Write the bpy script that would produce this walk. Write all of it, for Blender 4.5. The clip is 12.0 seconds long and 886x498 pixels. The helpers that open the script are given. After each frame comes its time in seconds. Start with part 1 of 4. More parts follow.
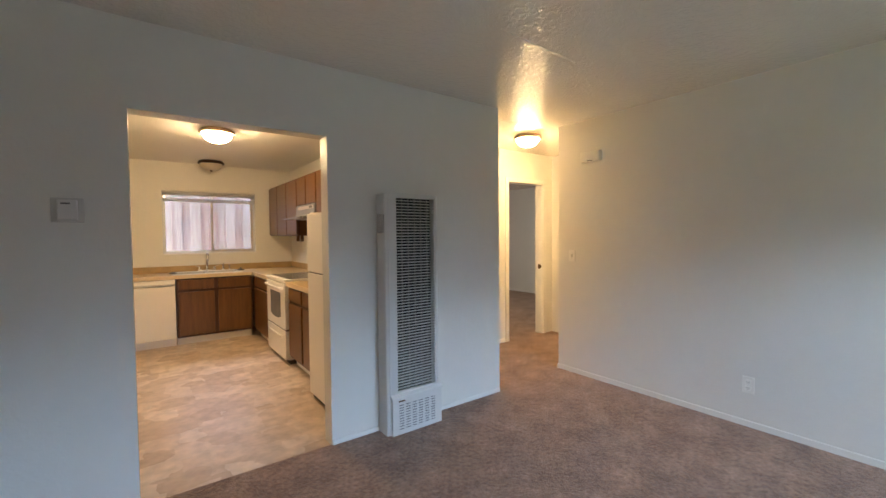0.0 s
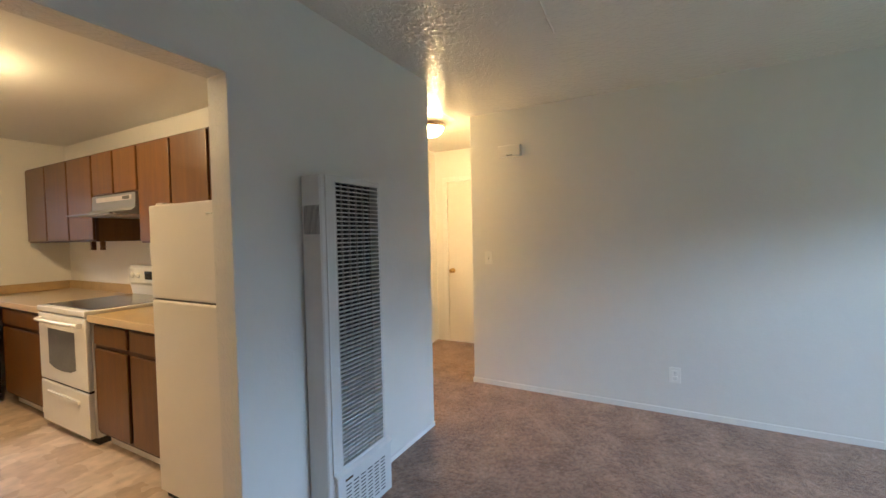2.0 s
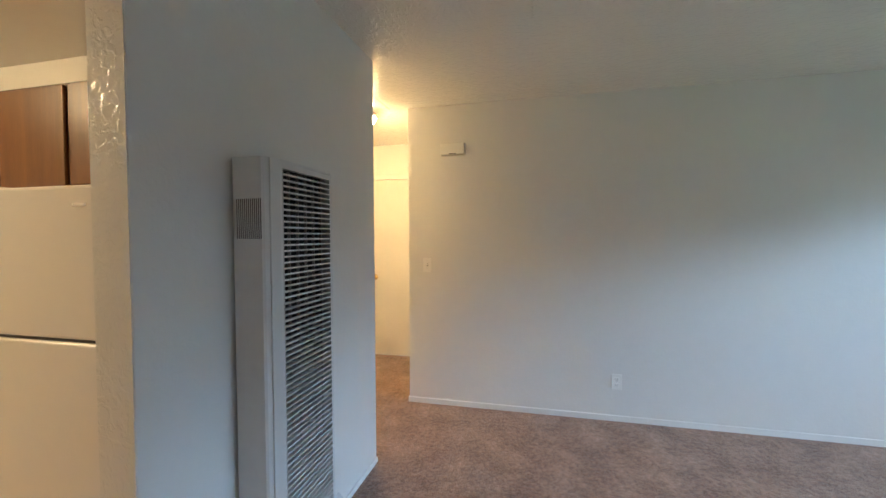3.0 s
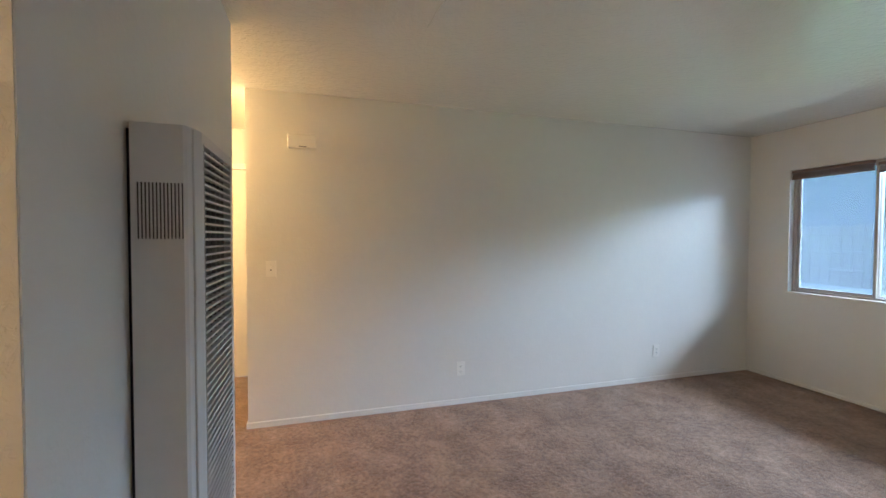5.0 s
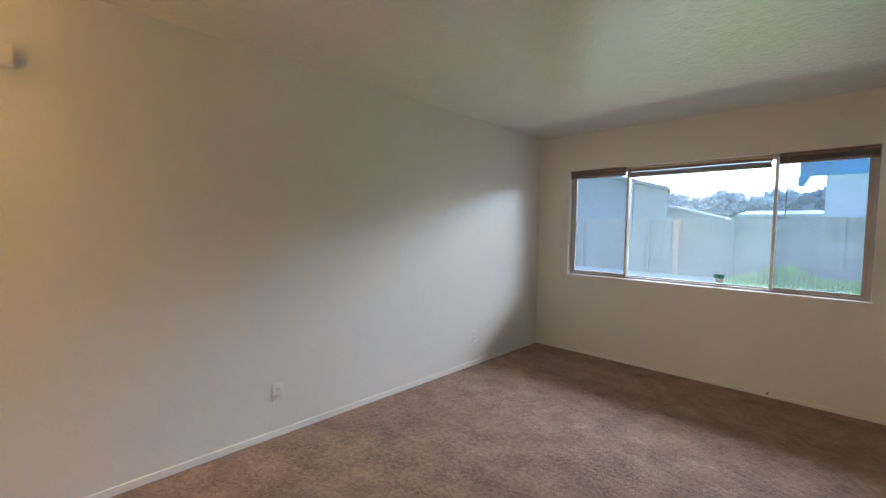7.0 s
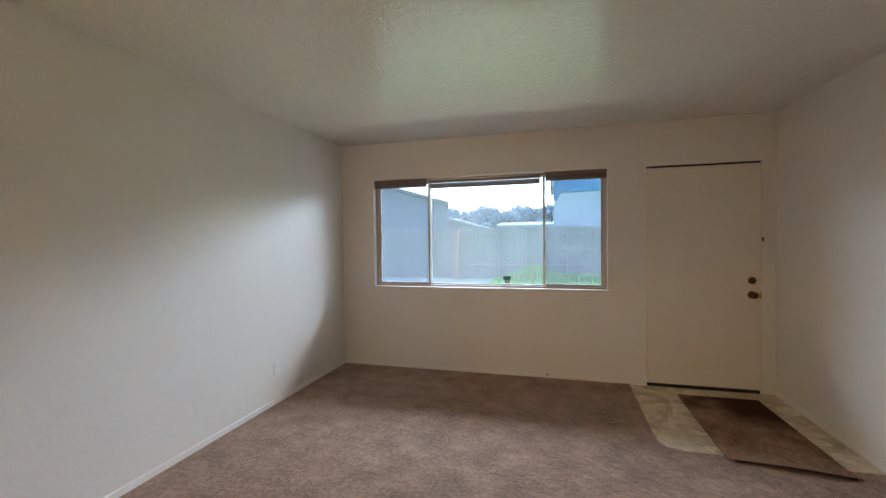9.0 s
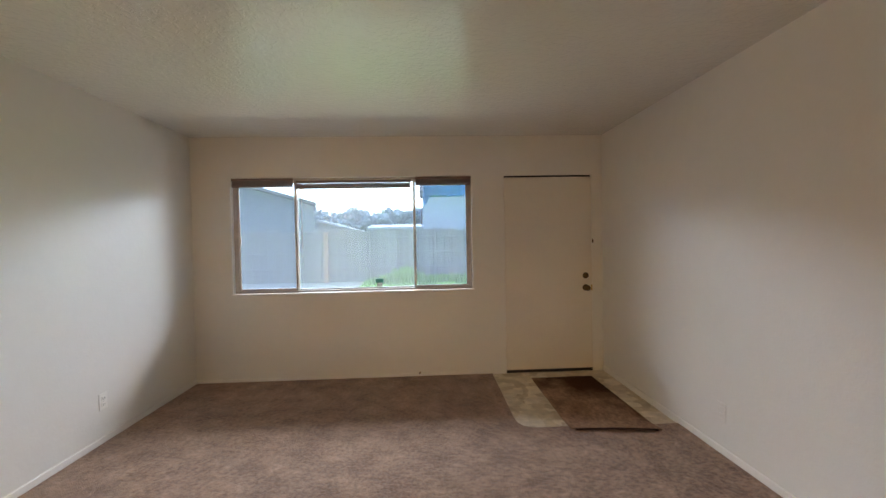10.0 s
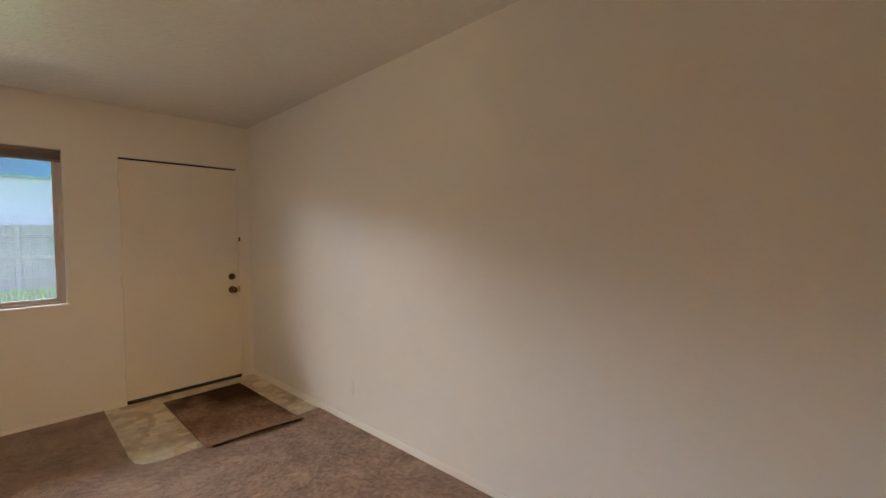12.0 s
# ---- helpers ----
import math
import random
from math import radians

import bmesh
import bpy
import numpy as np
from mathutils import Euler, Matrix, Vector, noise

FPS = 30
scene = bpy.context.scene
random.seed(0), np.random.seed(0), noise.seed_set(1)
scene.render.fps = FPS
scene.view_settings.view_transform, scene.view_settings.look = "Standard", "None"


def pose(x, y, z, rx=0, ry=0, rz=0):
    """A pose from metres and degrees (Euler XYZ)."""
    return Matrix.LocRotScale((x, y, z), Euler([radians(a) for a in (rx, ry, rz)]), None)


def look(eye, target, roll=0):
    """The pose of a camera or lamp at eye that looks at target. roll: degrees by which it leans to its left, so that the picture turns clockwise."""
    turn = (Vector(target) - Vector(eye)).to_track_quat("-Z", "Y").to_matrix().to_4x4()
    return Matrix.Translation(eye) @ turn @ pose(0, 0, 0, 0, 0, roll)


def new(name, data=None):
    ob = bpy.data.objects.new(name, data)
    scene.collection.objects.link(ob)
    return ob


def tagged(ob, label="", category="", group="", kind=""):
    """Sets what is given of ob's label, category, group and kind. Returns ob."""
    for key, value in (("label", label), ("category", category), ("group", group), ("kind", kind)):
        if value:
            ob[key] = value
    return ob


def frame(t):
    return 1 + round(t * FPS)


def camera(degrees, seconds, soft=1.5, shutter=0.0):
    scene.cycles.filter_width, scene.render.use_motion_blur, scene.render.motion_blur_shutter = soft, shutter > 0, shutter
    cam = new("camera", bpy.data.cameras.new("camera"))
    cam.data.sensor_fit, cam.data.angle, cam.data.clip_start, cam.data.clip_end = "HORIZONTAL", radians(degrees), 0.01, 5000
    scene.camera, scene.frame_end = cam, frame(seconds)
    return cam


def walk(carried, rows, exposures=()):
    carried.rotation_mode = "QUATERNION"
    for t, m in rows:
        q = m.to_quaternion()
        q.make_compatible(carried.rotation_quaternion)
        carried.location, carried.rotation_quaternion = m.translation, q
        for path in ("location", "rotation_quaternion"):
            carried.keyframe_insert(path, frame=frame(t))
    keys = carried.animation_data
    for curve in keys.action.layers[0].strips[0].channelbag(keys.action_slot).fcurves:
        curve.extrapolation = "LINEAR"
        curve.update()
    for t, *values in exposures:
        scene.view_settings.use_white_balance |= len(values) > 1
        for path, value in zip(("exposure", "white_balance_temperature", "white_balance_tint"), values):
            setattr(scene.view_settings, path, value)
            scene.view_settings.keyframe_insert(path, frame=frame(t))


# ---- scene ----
cam = camera(94.8, 12.0)
SKY, LAMP, DAY = 0.15, 10.3, 53.0
# seconds, stops, kelvin, tint
EXPOSURES = [(0.0, 4.13, 6450, 10), (2.5, 4.15, 6000, 6.5), (4.5, 4.26, 6200, 8), (5.5, 4.16, 6950, 12), (6.5, 4.04, 7450, 15),
             (8.5, 4.02, 7450, 15), (9.5, 4.03, 8000, 16), (10.5, 4.06, 8600, 20), (11.5, 4.14, 9300, 21), (12.0, 4.22, 9600, 20.5)]
PATH = [
    (0, (0.214, 0.073, 1.367), (1.399, 1.683, 1.3), -0.5),
    (0.5, (0.193, 0.344, 1.351), (1.511, 1.848, 1.29), -0.9),
    (1, (0.218, 0.645, 1.381), (1.699, 1.988, 1.311), -1.1),
    (1.5, (0.175, 0.92, 1.374), (1.816, 2.061, 1.3), -1.2),
    (2, (0.178, 1.155, 1.368), (1.937, 2.104, 1.302), -1.2),
    (2.5, (0.307, 1.398, 1.393), (2.171, 2.12, 1.325), -0.7),
    (4.5, (0.427, 2.074, 1.383), (2.402, 1.765, 1.342), 0.1),
    (5, (0.419, 2.178, 1.391), (2.335, 1.607, 1.335), 0.2),
    (5.5, (0.423, 2.235, 1.371), (2.246, 1.416, 1.299), 0.1),
    (6, (0.523, 2.223, 1.347), (2.237, 1.195, 1.266), 0.0),
    (6.5, (0.793, 2.229, 1.394), (2.352, 0.981, 1.29), 0.6),
    (8.5, (1.289, 2.055, 1.378), (2.074, 0.216, 1.325), -0.4),
    (9, (1.305, 2.019, 1.378), (1.831, 0.09, 1.336), -0.7),
    (9.5, (1.327, 2.03, 1.372), (1.554, 0.043, 1.339), -0.8),
    (10, (1.316, 2.031, 1.384), (1.219, 0.034, 1.343), -1.1),
    (10.5, (1.274, 2.039, 1.378), (0.842, 0.087, 1.335), -1.2),
    (11, (1.259, 2.027, 1.354), (0.46, 0.194, 1.315), -1.2),
    (11.5, (1.22, 2.03, 1.377), (0.07, 0.395, 1.317), -1.0),
    (12, (1.13, 2.056, 1.347), (-0.336, 0.697, 1.287), -0.9),
]
walk(cam, [(t, look(eye, target, roll)) for t, eye, target, roll in PATH],
     exposures=EXPOSURES)

# ---- world and large lights ----
world = bpy.data.worlds.new("overcast_sky")
scene.world = world
world.use_nodes = True
wn, wl = world.node_tree.nodes, world.node_tree.links
sky = wn.new("ShaderNodeTexSky")
sky.sky_type = "NISHITA"
sky.sun_disc = False
sky.sun_elevation, sky.sun_rotation = radians(42), radians(208)
sky.air_density, sky.dust_density, sky.ozone_density = 1.0, 1.2, 1.5
cool = wn.new("ShaderNodeMixRGB")      # thin high cloud takes a little of the warmth
cool.blend_type = "MULTIPLY"
cool.inputs[0].default_value, cool.inputs[2].default_value = 1.0, (0.88, 0.96, 1.0, 1)
wl.new(sky.outputs[0], cool.inputs[1])
wl.new(cool.outputs[0], wn["Background"].inputs[0])
wn["Background"].inputs[1].default_value = SKY

sun_data = bpy.data.lights.new("veiled_sun", "SUN")
sun_data.energy, sun_data.angle, sun_data.color = 0.95, radians(125), (0.57, 0.745, 1.0)
sun_ob = new("veiled_sun", sun_data)
# the sun stands in the south-west, spread wide by the cloud
sun_ob.matrix_world = look((-5.4, -10, 10.2), (0, 0, 0))

# the bright upper sky seen from the window's head, under the eaves
day = bpy.data.lights.new("window_daylight", "AREA")
day.shape, day.size, day.size_y = "RECTANGLE", 8.2, 0.9
day.energy, day.color = DAY, (0.53, 0.72, 1.0)
day_ob = new("window_daylight", day)
day_ob.matrix_world = look((3.3, -5.0, 2.93), (3.3, -2.0, 1.85))
# added fill lamp hidden below the sill, in place of daylight off the ground
low = bpy.data.lights.new("sill_fill_light", "AREA")
low.shape, low.size, low.size_y = "RECTANGLE", 4.0, 0.5
low.energy, low.color = DAY * 0.054, (0.72, 0.78, 0.88)
low_ob = new("sill_fill_light", low)
low_ob.matrix_world = look((2.0, -4.5, 0.22), (2.0, -2.0, 1.45))
# skylight in the gap between the kitchen window and the side fence
side = bpy.data.lights.new("kitchen_daylight", "AREA")
side.shape, side.size, side.size_y = "RECTANGLE", 2.2, 0.4
side.energy, side.color = 2.2, (0.72, 0.82, 1.0)
new("kitchen_daylight", side).matrix_world = look((1.0, 7.70, 2.42), (1.0, 6.8, 1.6))


# ---- materials ----
def make_mat(name, colour, rough=0.6, metal=0.0, vary=0.12, scale=3.0, bump=0.0, bump_scale=60.0,
             grain=None, spec=0.5, colour2=None, detail=6.0, coat=0.0, patch=None, object_vary=0.0):
    """Principled surface; colour varies at two scales, with relief."""
    m = bpy.data.materials.new(name)
    m.use_nodes = True
    n, l = m.node_tree.nodes, m.node_tree.links
    p = n["Principled BSDF"]
    p.inputs["Roughness"].default_value = rough
    p.inputs["Metallic"].default_value = metal
    p.inputs["Specular IOR Level"].default_value = spec
    p.inputs["Coat Weight"].default_value = coat
    geo = n.new("ShaderNodeNewGeometry")
    mapping = n.new("ShaderNodeMapping")
    l.new(geo.outputs["Position"], mapping.inputs["Vector"])
    if grain:
        mapping.inputs["Scale"].default_value = grain
    big = n.new("ShaderNodeTexNoise")
    big.inputs["Scale"].default_value, big.inputs["Detail"].default_value = scale, detail
    l.new(mapping.outputs[0], big.inputs["Vector"])
    fine = n.new("ShaderNodeTexNoise")
    fine.inputs["Scale"].default_value, fine.inputs["Detail"].default_value = scale * 9, 4.0
    l.new(mapping.outputs[0], fine.inputs["Vector"])
    mix_f = n.new("ShaderNodeMath")
    mix_f.operation = "MULTIPLY_ADD"
    l.new(fine.outputs["Fac"], mix_f.inputs[0])
    mix_f.inputs[1].default_value = 0.45
    l.new(big.outputs["Fac"], mix_f.inputs[2])
    fac = mix_f.outputs[0]
    if object_vary:
        info = n.new("ShaderNodeObjectInfo")
        add = n.new("ShaderNodeMath")
        add.operation = "MULTIPLY_ADD"
        l.new(info.outputs["Random"], add.inputs[0])
        add.inputs[1].default_value = object_vary
        l.new(fac, add.inputs[2])
        fac = add.outputs[0]
    ramp = n.new("ShaderNodeValToRGB")
    c2 = colour2 or tuple(min(1.0, c * (1 + vary)) for c in colour)
    c1 = colour if colour2 else tuple(c * (1 - vary) for c in colour)
    ramp.color_ramp.elements[0].position, ramp.color_ramp.elements[0].color = 0.45, (*c1, 1)
    ramp.color_ramp.elements[1].position, ramp.color_ramp.elements[1].color = 1.0 + object_vary, (*c2, 1)
    l.new(fac, ramp.inputs[0])
    out = ramp.outputs[0]
    if patch:
        pc, ps, lo, hi = patch
        pn = n.new("ShaderNodeTexNoise")
        pn.inputs["Scale"].default_value, pn.inputs["Detail"].default_value = ps, 5.0
        l.new(geo.outputs["Position"], pn.inputs["Vector"])
        pr = n.new("ShaderNodeMapRange")
        pr.inputs["From Min"].default_value, pr.inputs["From Max"].default_value = lo, hi
        l.new(pn.outputs["Fac"], pr.inputs["Value"])
        pm = n.new("ShaderNodeMixRGB")
        l.new(pr.outputs[0], pm.inputs[0])
        l.new(out, pm.inputs[1])
        pm.inputs[2].default_value = (*pc, 1)
        out = pm.outputs[0]
    l.new(out, p.inputs["Base Color"])
    if bump:
        b = n.new("ShaderNodeBump")
        b.inputs["Strength"].default_value, b.inputs["Distance"].default_value = min(1.0, bump), 0.01 * max(1.0, bump)
        bn = n.new("ShaderNodeTexNoise")
        bn.inputs["Scale"].default_value, bn.inputs["Detail"].default_value = bump_scale, 3.0
        l.new(mapping.outputs[0], bn.inputs["Vector"])
        l.new(bn.outputs["Fac"], b.inputs["Height"])
        l.new(b.outputs[0], p.inputs["Normal"])
    rr = n.new("ShaderNodeMapRange")
    rr.inputs["To Min"].default_value, rr.inputs["To Max"].default_value = max(0.02, rough - 0.06), min(1.0, rough + 0.06)
    l.new(big.outputs["Fac"], rr.inputs["Value"])
    l.new(rr.outputs[0], p.inputs["Roughness"])
    return m


def knockdown(name, colour, rough, strength, scale, size):
    """Trowelled drywall texture under semi-gloss paint: flattened blobs on a flat ground."""
    m = make_mat(name, colour, rough, vary=0.025, scale=1.3)
    n, l = m.node_tree.nodes, m.node_tree.links
    geo = n["Geometry"]
    a = n.new("ShaderNodeTexNoise")
    a.inputs["Scale"].default_value, a.inputs["Detail"].default_value, a.inputs["Distortion"].default_value = scale, 3.0, 0.8
    l.new(geo.outputs["Position"], a.inputs["Vector"])
    mr = n.new("ShaderNodeMapRange")
    mr.interpolation_type = "SMOOTHSTEP"
    mr.inputs["From Min"].default_value, mr.inputs["From Max"].default_value = 0.46, 0.58
    l.new(a.outputs["Fac"], mr.inputs["Value"])
    b = n.new("ShaderNodeTexNoise")
    b.inputs["Scale"].default_value, b.inputs["Detail"].default_value = scale * 4, 4.0
    l.new(geo.outputs["Position"], b.inputs["Vector"])
    s = n.new("ShaderNodeMath")
    s.operation = "MULTIPLY_ADD"
    l.new(b.outputs["Fac"], s.inputs[0])
    s.inputs[1].default_value = 0.5
    l.new(mr.outputs[0], s.inputs[2])
    bump = n.new("ShaderNodeBump")
    bump.inputs["Strength"].default_value, bump.inputs["Distance"].default_value = strength, size
    l.new(s.outputs[0], bump.inputs["Height"])
    l.new(bump.outputs[0], n["Principled BSDF"].inputs["Normal"])
    return m


def carpet_mat(name, dark, light, stain=None, sheen=0.25):
    """Cut-pile carpet: tufts, trodden patches and, if given, dark stains."""
    m = make_mat(name, dark, 0.95, colour2=light, scale=5.0, spec=0.1, detail=8.0)
    n, l = m.node_tree.nodes, m.node_tree.links
    p, geo = n["Principled BSDF"], n["Geometry"]
    p.inputs["Sheen Weight"].default_value = sheen
    p.inputs["Sheen Roughness"].default_value = 0.5
    tuft = n.new("ShaderNodeTexVoronoi")
    tuft.inputs["Scale"].default_value = 170
    l.new(geo.outputs["Position"], tuft.inputs["Vector"])
    lump = n.new("ShaderNodeTexNoise")
    lump.inputs["Scale"].default_value, lump.inputs["Detail"].default_value = 46, 6.0
    l.new(geo.outputs["Position"], lump.inputs["Vector"])
    s = n.new("ShaderNodeMath")
    s.operation = "MULTIPLY_ADD"
    l.new(tuft.outputs["Distance"], s.inputs[0])
    s.inputs[1].default_value = -0.5
    l.new(lump.outputs["Fac"], s.inputs[2])
    bump = n.new("ShaderNodeBump")
    bump.inputs["Strength"].default_value, bump.inputs["Distance"].default_value = 0.9, 0.011
    l.new(s.outputs[0], bump.inputs["Height"])
    l.new(bump.outputs[0], p.inputs["Normal"])
    speck = n.new("ShaderNodeMixRGB")
    speck.blend_type = "MULTIPLY"
    base = p.inputs["Base Color"].links[0].from_socket
    mr = n.new("ShaderNodeMapRange")
    mr.inputs["From Min"].default_value, mr.inputs["From Max"].default_value = 0.35, 0.68
    mr.inputs["To Min"].default_value, mr.inputs["To Max"].default_value = 0.70, 1.18
    l.new(lump.outputs["Fac"], mr.inputs["Value"])
    speck.inputs[0].default_value = 1.0
    l.new(base, speck.inputs[1])
    l.new(mr.outputs[0], speck.inputs[2])
    out = speck.outputs[0]
    if stain:
        sn = n.new("ShaderNodeTexNoise")
        sn.inputs["Scale"].default_value, sn.inputs["Detail"].default_value = 3.4, 4.0
        l.new(geo.outputs["Position"], sn.inputs["Vector"])
        xyz = n.new("ShaderNodeSeparateXYZ")
        l.new(geo.outputs["Position"], xyz.inputs[0])
        toward = n.new("ShaderNodeMath")          # heavier towards the door and its lock side
        toward.operation = "MULTIPLY_ADD"
        l.new(xyz.outputs["Y"], toward.inputs[0])
        toward.inputs[1].default_value, toward.inputs[2].default_value = -0.46, -0.64
        sideways = n.new("ShaderNodeMath")
        sideways.operation = "MULTIPLY_ADD"
        l.new(xyz.outputs["X"], sideways.inputs[0])
        sideways.inputs[1].default_value = -0.36
        l.new(toward.outputs[0], sideways.inputs[2])
        total = n.new("ShaderNodeMath")
        l.new(sn.outputs["Fac"], total.inputs[0])
        l.new(sideways.outputs[0], total.inputs[1])
        sr = n.new("ShaderNodeMapRange")
        sr.inputs["From Min"].default_value, sr.inputs["From Max"].default_value = 0.42, 0.74
        l.new(total.outputs[0], sr.inputs["Value"])
        sm = n.new("ShaderNodeMixRGB")
        l.new(sr.outputs[0], sm.inputs[0])
        l.new(out, sm.inputs[1])
        sm.inputs[2].default_value = (*stain, 1)
        out = sm.outputs[0]
    l.new(out, p.inputs["Base Color"])
    return m


def sheet_vinyl(name, a, b, c, block):
    """Sheet vinyl printed with irregular stone blocks, worn and mottled."""
    m = make_mat(name, a, 0.38, vary=0.1, scale=2.0)
    n, l = m.node_tree.nodes, m.node_tree.links
    p, geo = n["Principled BSDF"], n["Geometry"]
    warp = n.new("ShaderNodeTexNoise")
    warp.inputs["Scale"].default_value = 6
    l.new(geo.outputs["Position"], warp.inputs["Vector"])
    wm = n.new("ShaderNodeMixRGB")
    wm.blend_type = "LINEAR_LIGHT"
    wm.inputs[0].default_value = 0.05
    l.new(geo.outputs["Position"], wm.inputs[1])
    l.new(warp.outputs["Color"], wm.inputs[2])
    v = n.new("ShaderNodeTexVoronoi")
    v.distance = "CHEBYCHEV"
    v.inputs["Scale"].default_value = block
    v.inputs["Randomness"].default_value = 0.75
    l.new(wm.outputs[0], v.inputs["Vector"])
    sep = n.new("ShaderNodeSeparateColor")
    l.new(v.outputs["Color"], sep.inputs[0])
    ramp = n.new("ShaderNodeValToRGB")
    ramp.color_ramp.elements[0].color = (*b, 1)
    ramp.color_ramp.elements[1].color = (*c, 1)
    e = ramp.color_ramp.elements.new(0.5)
    e.color = (*a, 1)
    l.new(sep.outputs[0], ramp.inputs[0])
    mott = n.new("ShaderNodeTexNoise")
    mott.inputs["Scale"].default_value, mott.inputs["Detail"].default_value = 11, 7.0
    l.new(geo.outputs["Position"], mott.inputs["Vector"])
    mr = n.new("ShaderNodeMapRange")
    mr.inputs["From Min"].default_value, mr.inputs["From Max"].default_value = 0.3, 0.7
    mr.inputs["To Min"].default_value, mr.inputs["To Max"].default_value = 0.78, 1.12
    l.new(mott.outputs["Fac"], mr.inputs["Value"])
    mul = n.new("ShaderNodeMixRGB")
    mul.blend_type = "MULTIPLY"
    mul.inputs[0].default_value = 1.0
    l.new(ramp.outputs[0], mul.inputs[1])
    l.new(mr.outputs[0], mul.inputs[2])
    l.new(mul.outputs[0], p.inputs["Base Color"])
    return m


def glass_mat(name, tint, haze, veil_colour):
    """Window glass whose tint dims the view, with a translucent veil added as haze."""
    m = bpy.data.materials.new(name)
    m.use_nodes = True
    n, l = m.node_tree.nodes, m.node_tree.links
    n.remove(n["Principled BSDF"])
    out = n["Material Output"]
    clear = n.new("ShaderNodeBsdfTransparent")
    clear.inputs[0].default_value = (*tint, 1)
    gloss = n.new("ShaderNodeBsdfGlossy")
    gloss.inputs["Roughness"].default_value = 0.02
    fres = n.new("ShaderNodeFresnel")
    fres.inputs[0].default_value = 1.45
    mix1 = n.new("ShaderNodeMixShader")
    l.new(fres.outputs[0], mix1.inputs[0])
    l.new(clear.outputs[0], mix1.inputs[1])
    l.new(gloss.outputs[0], mix1.inputs[2])
    veil = n.new("ShaderNodeBsdfTranslucent")
    veil.inputs[0].default_value = (*veil_colour, 1)
    geo = n.new("ShaderNodeNewGeometry")
    sm = n.new("ShaderNodeTexNoise")
    sm.inputs["Scale"].default_value, sm.inputs["Detail"].default_value = 2.5, 6.0
    l.new(geo.outputs["Position"], sm.inputs["Vector"])
    mr = n.new("ShaderNodeMapRange")
    mr.inputs["From Min"].default_value, mr.inputs["From Max"].default_value = 0.3, 0.7
    mr.inputs["To Min"].default_value, mr.inputs["To Max"].default_value = haze * 0.85, haze * 1.15
    l.new(sm.outputs["Fac"], mr.inputs["Value"])
    mix2 = n.new("ShaderNodeMixShader")
    l.new(mr.outputs[0], mix2.inputs[0])
    l.new(mix1.outputs[0], mix2.inputs[1])
    l.new(veil.outputs[0], mix2.inputs[2])
    l.new(mix2.outputs[0], out.inputs["Surface"])
    return m


def leaf_mat(name, dark, light):
    """Leaves that scatter light from both sides, a little different from clump to clump."""
    m = make_mat(name, dark, 0.9, colour2=light, scale=0.8, spec=0.1)
    n, l = m.node_tree.nodes, m.node_tree.links
    p, out = n["Principled BSDF"], n["Material Output"]
    through_leaf = n.new("ShaderNodeBsdfTranslucent")
    l.new(p.inputs["Base Color"].links[0].from_socket, through_leaf.inputs[0])
    mix = n.new("ShaderNodeMixShader")
    mix.inputs[0].default_value = 0.5
    l.new(p.outputs[0], mix.inputs[1])
    l.new(through_leaf.outputs[0], mix.inputs[2])
    l.new(mix.outputs[0], out.inputs["Surface"])
    return m


def lamp_glass(name, colour, strength):
    m = make_mat(name, (0.9, 0.85, 0.75), 0.3, vary=0.03)
    p = m.node_tree.nodes["Principled BSDF"]
    p.inputs["Emission Color"].default_value = (*colour, 1)
    p.inputs["Emission Strength"].default_value = strength
    return m


WALL = knockdown("wall_paint", (0.82, 0.79, 0.725), 0.40, 0.085, 30.0, 0.004)
JAMB = knockdown("jamb_paint", (0.82, 0.79, 0.725), 0.20, 0.24, 40.0, 0.004)
CEIL = knockdown("ceiling_paint", (0.81, 0.78, 0.71), 0.17, 0.23, 27.0, 0.006)
CEIL_K = knockdown("kitchen_ceiling_paint", (0.81, 0.78, 0.71), 0.42, 0.06, 24.0, 0.006)
CEIL.node_tree.nodes["Principled BSDF"].inputs["Specular IOR Level"].default_value = 0.33
TRIM = make_mat("trim_paint", (0.86, 0.83, 0.77), 0.35, vary=0.04, scale=4, bump=0.05, bump_scale=90)
DOOR = make_mat("door_paint", (0.81, 0.75, 0.65), 0.40, vary=0.03, scale=3, bump=0.06, bump_scale=120)
CARPET = carpet_mat("carpet", (0.215, 0.122, 0.083), (0.46, 0.29, 0.20))
MAT_CARPET = carpet_mat("mat_carpet", (0.25, 0.14, 0.085), (0.44, 0.27, 0.175), stain=(0.06, 0.018, 0.003), sheen=0.03)
VINYL = sheet_vinyl("kitchen_vinyl", (0.60, 0.45, 0.33), (0.50, 0.355, 0.24), (0.70, 0.56, 0.44), 5.5)
VINYL2 = sheet_vinyl("entry_vinyl", (0.66, 0.55, 0.40), (0.50, 0.39, 0.26), (0.80, 0.70, 0.56), 11.0)
WOOD = make_mat("cabinet_wood", (0.095, 0.035, 0.008), 0.36, colour2=(0.17, 0.072, 0.016), scale=4.0,
                grain=(6, 6, 0.5), bump=0.05, bump_scale=40, spec=0.5)
WOOD_EDGE = make_mat("cabinet_frame_wood", (0.058, 0.019, 0.008), 0.45, vary=0.25, scale=6, grain=(5, 5, 0.6))
LAMINATE = make_mat("counter_laminate", (0.50, 0.34, 0.16), 0.32, vary=0.14, scale=9, bump=0.02)
LAM_EDGE = make_mat("counter_edge", (0.66, 0.50, 0.32), 0.3, vary=0.08, scale=6)
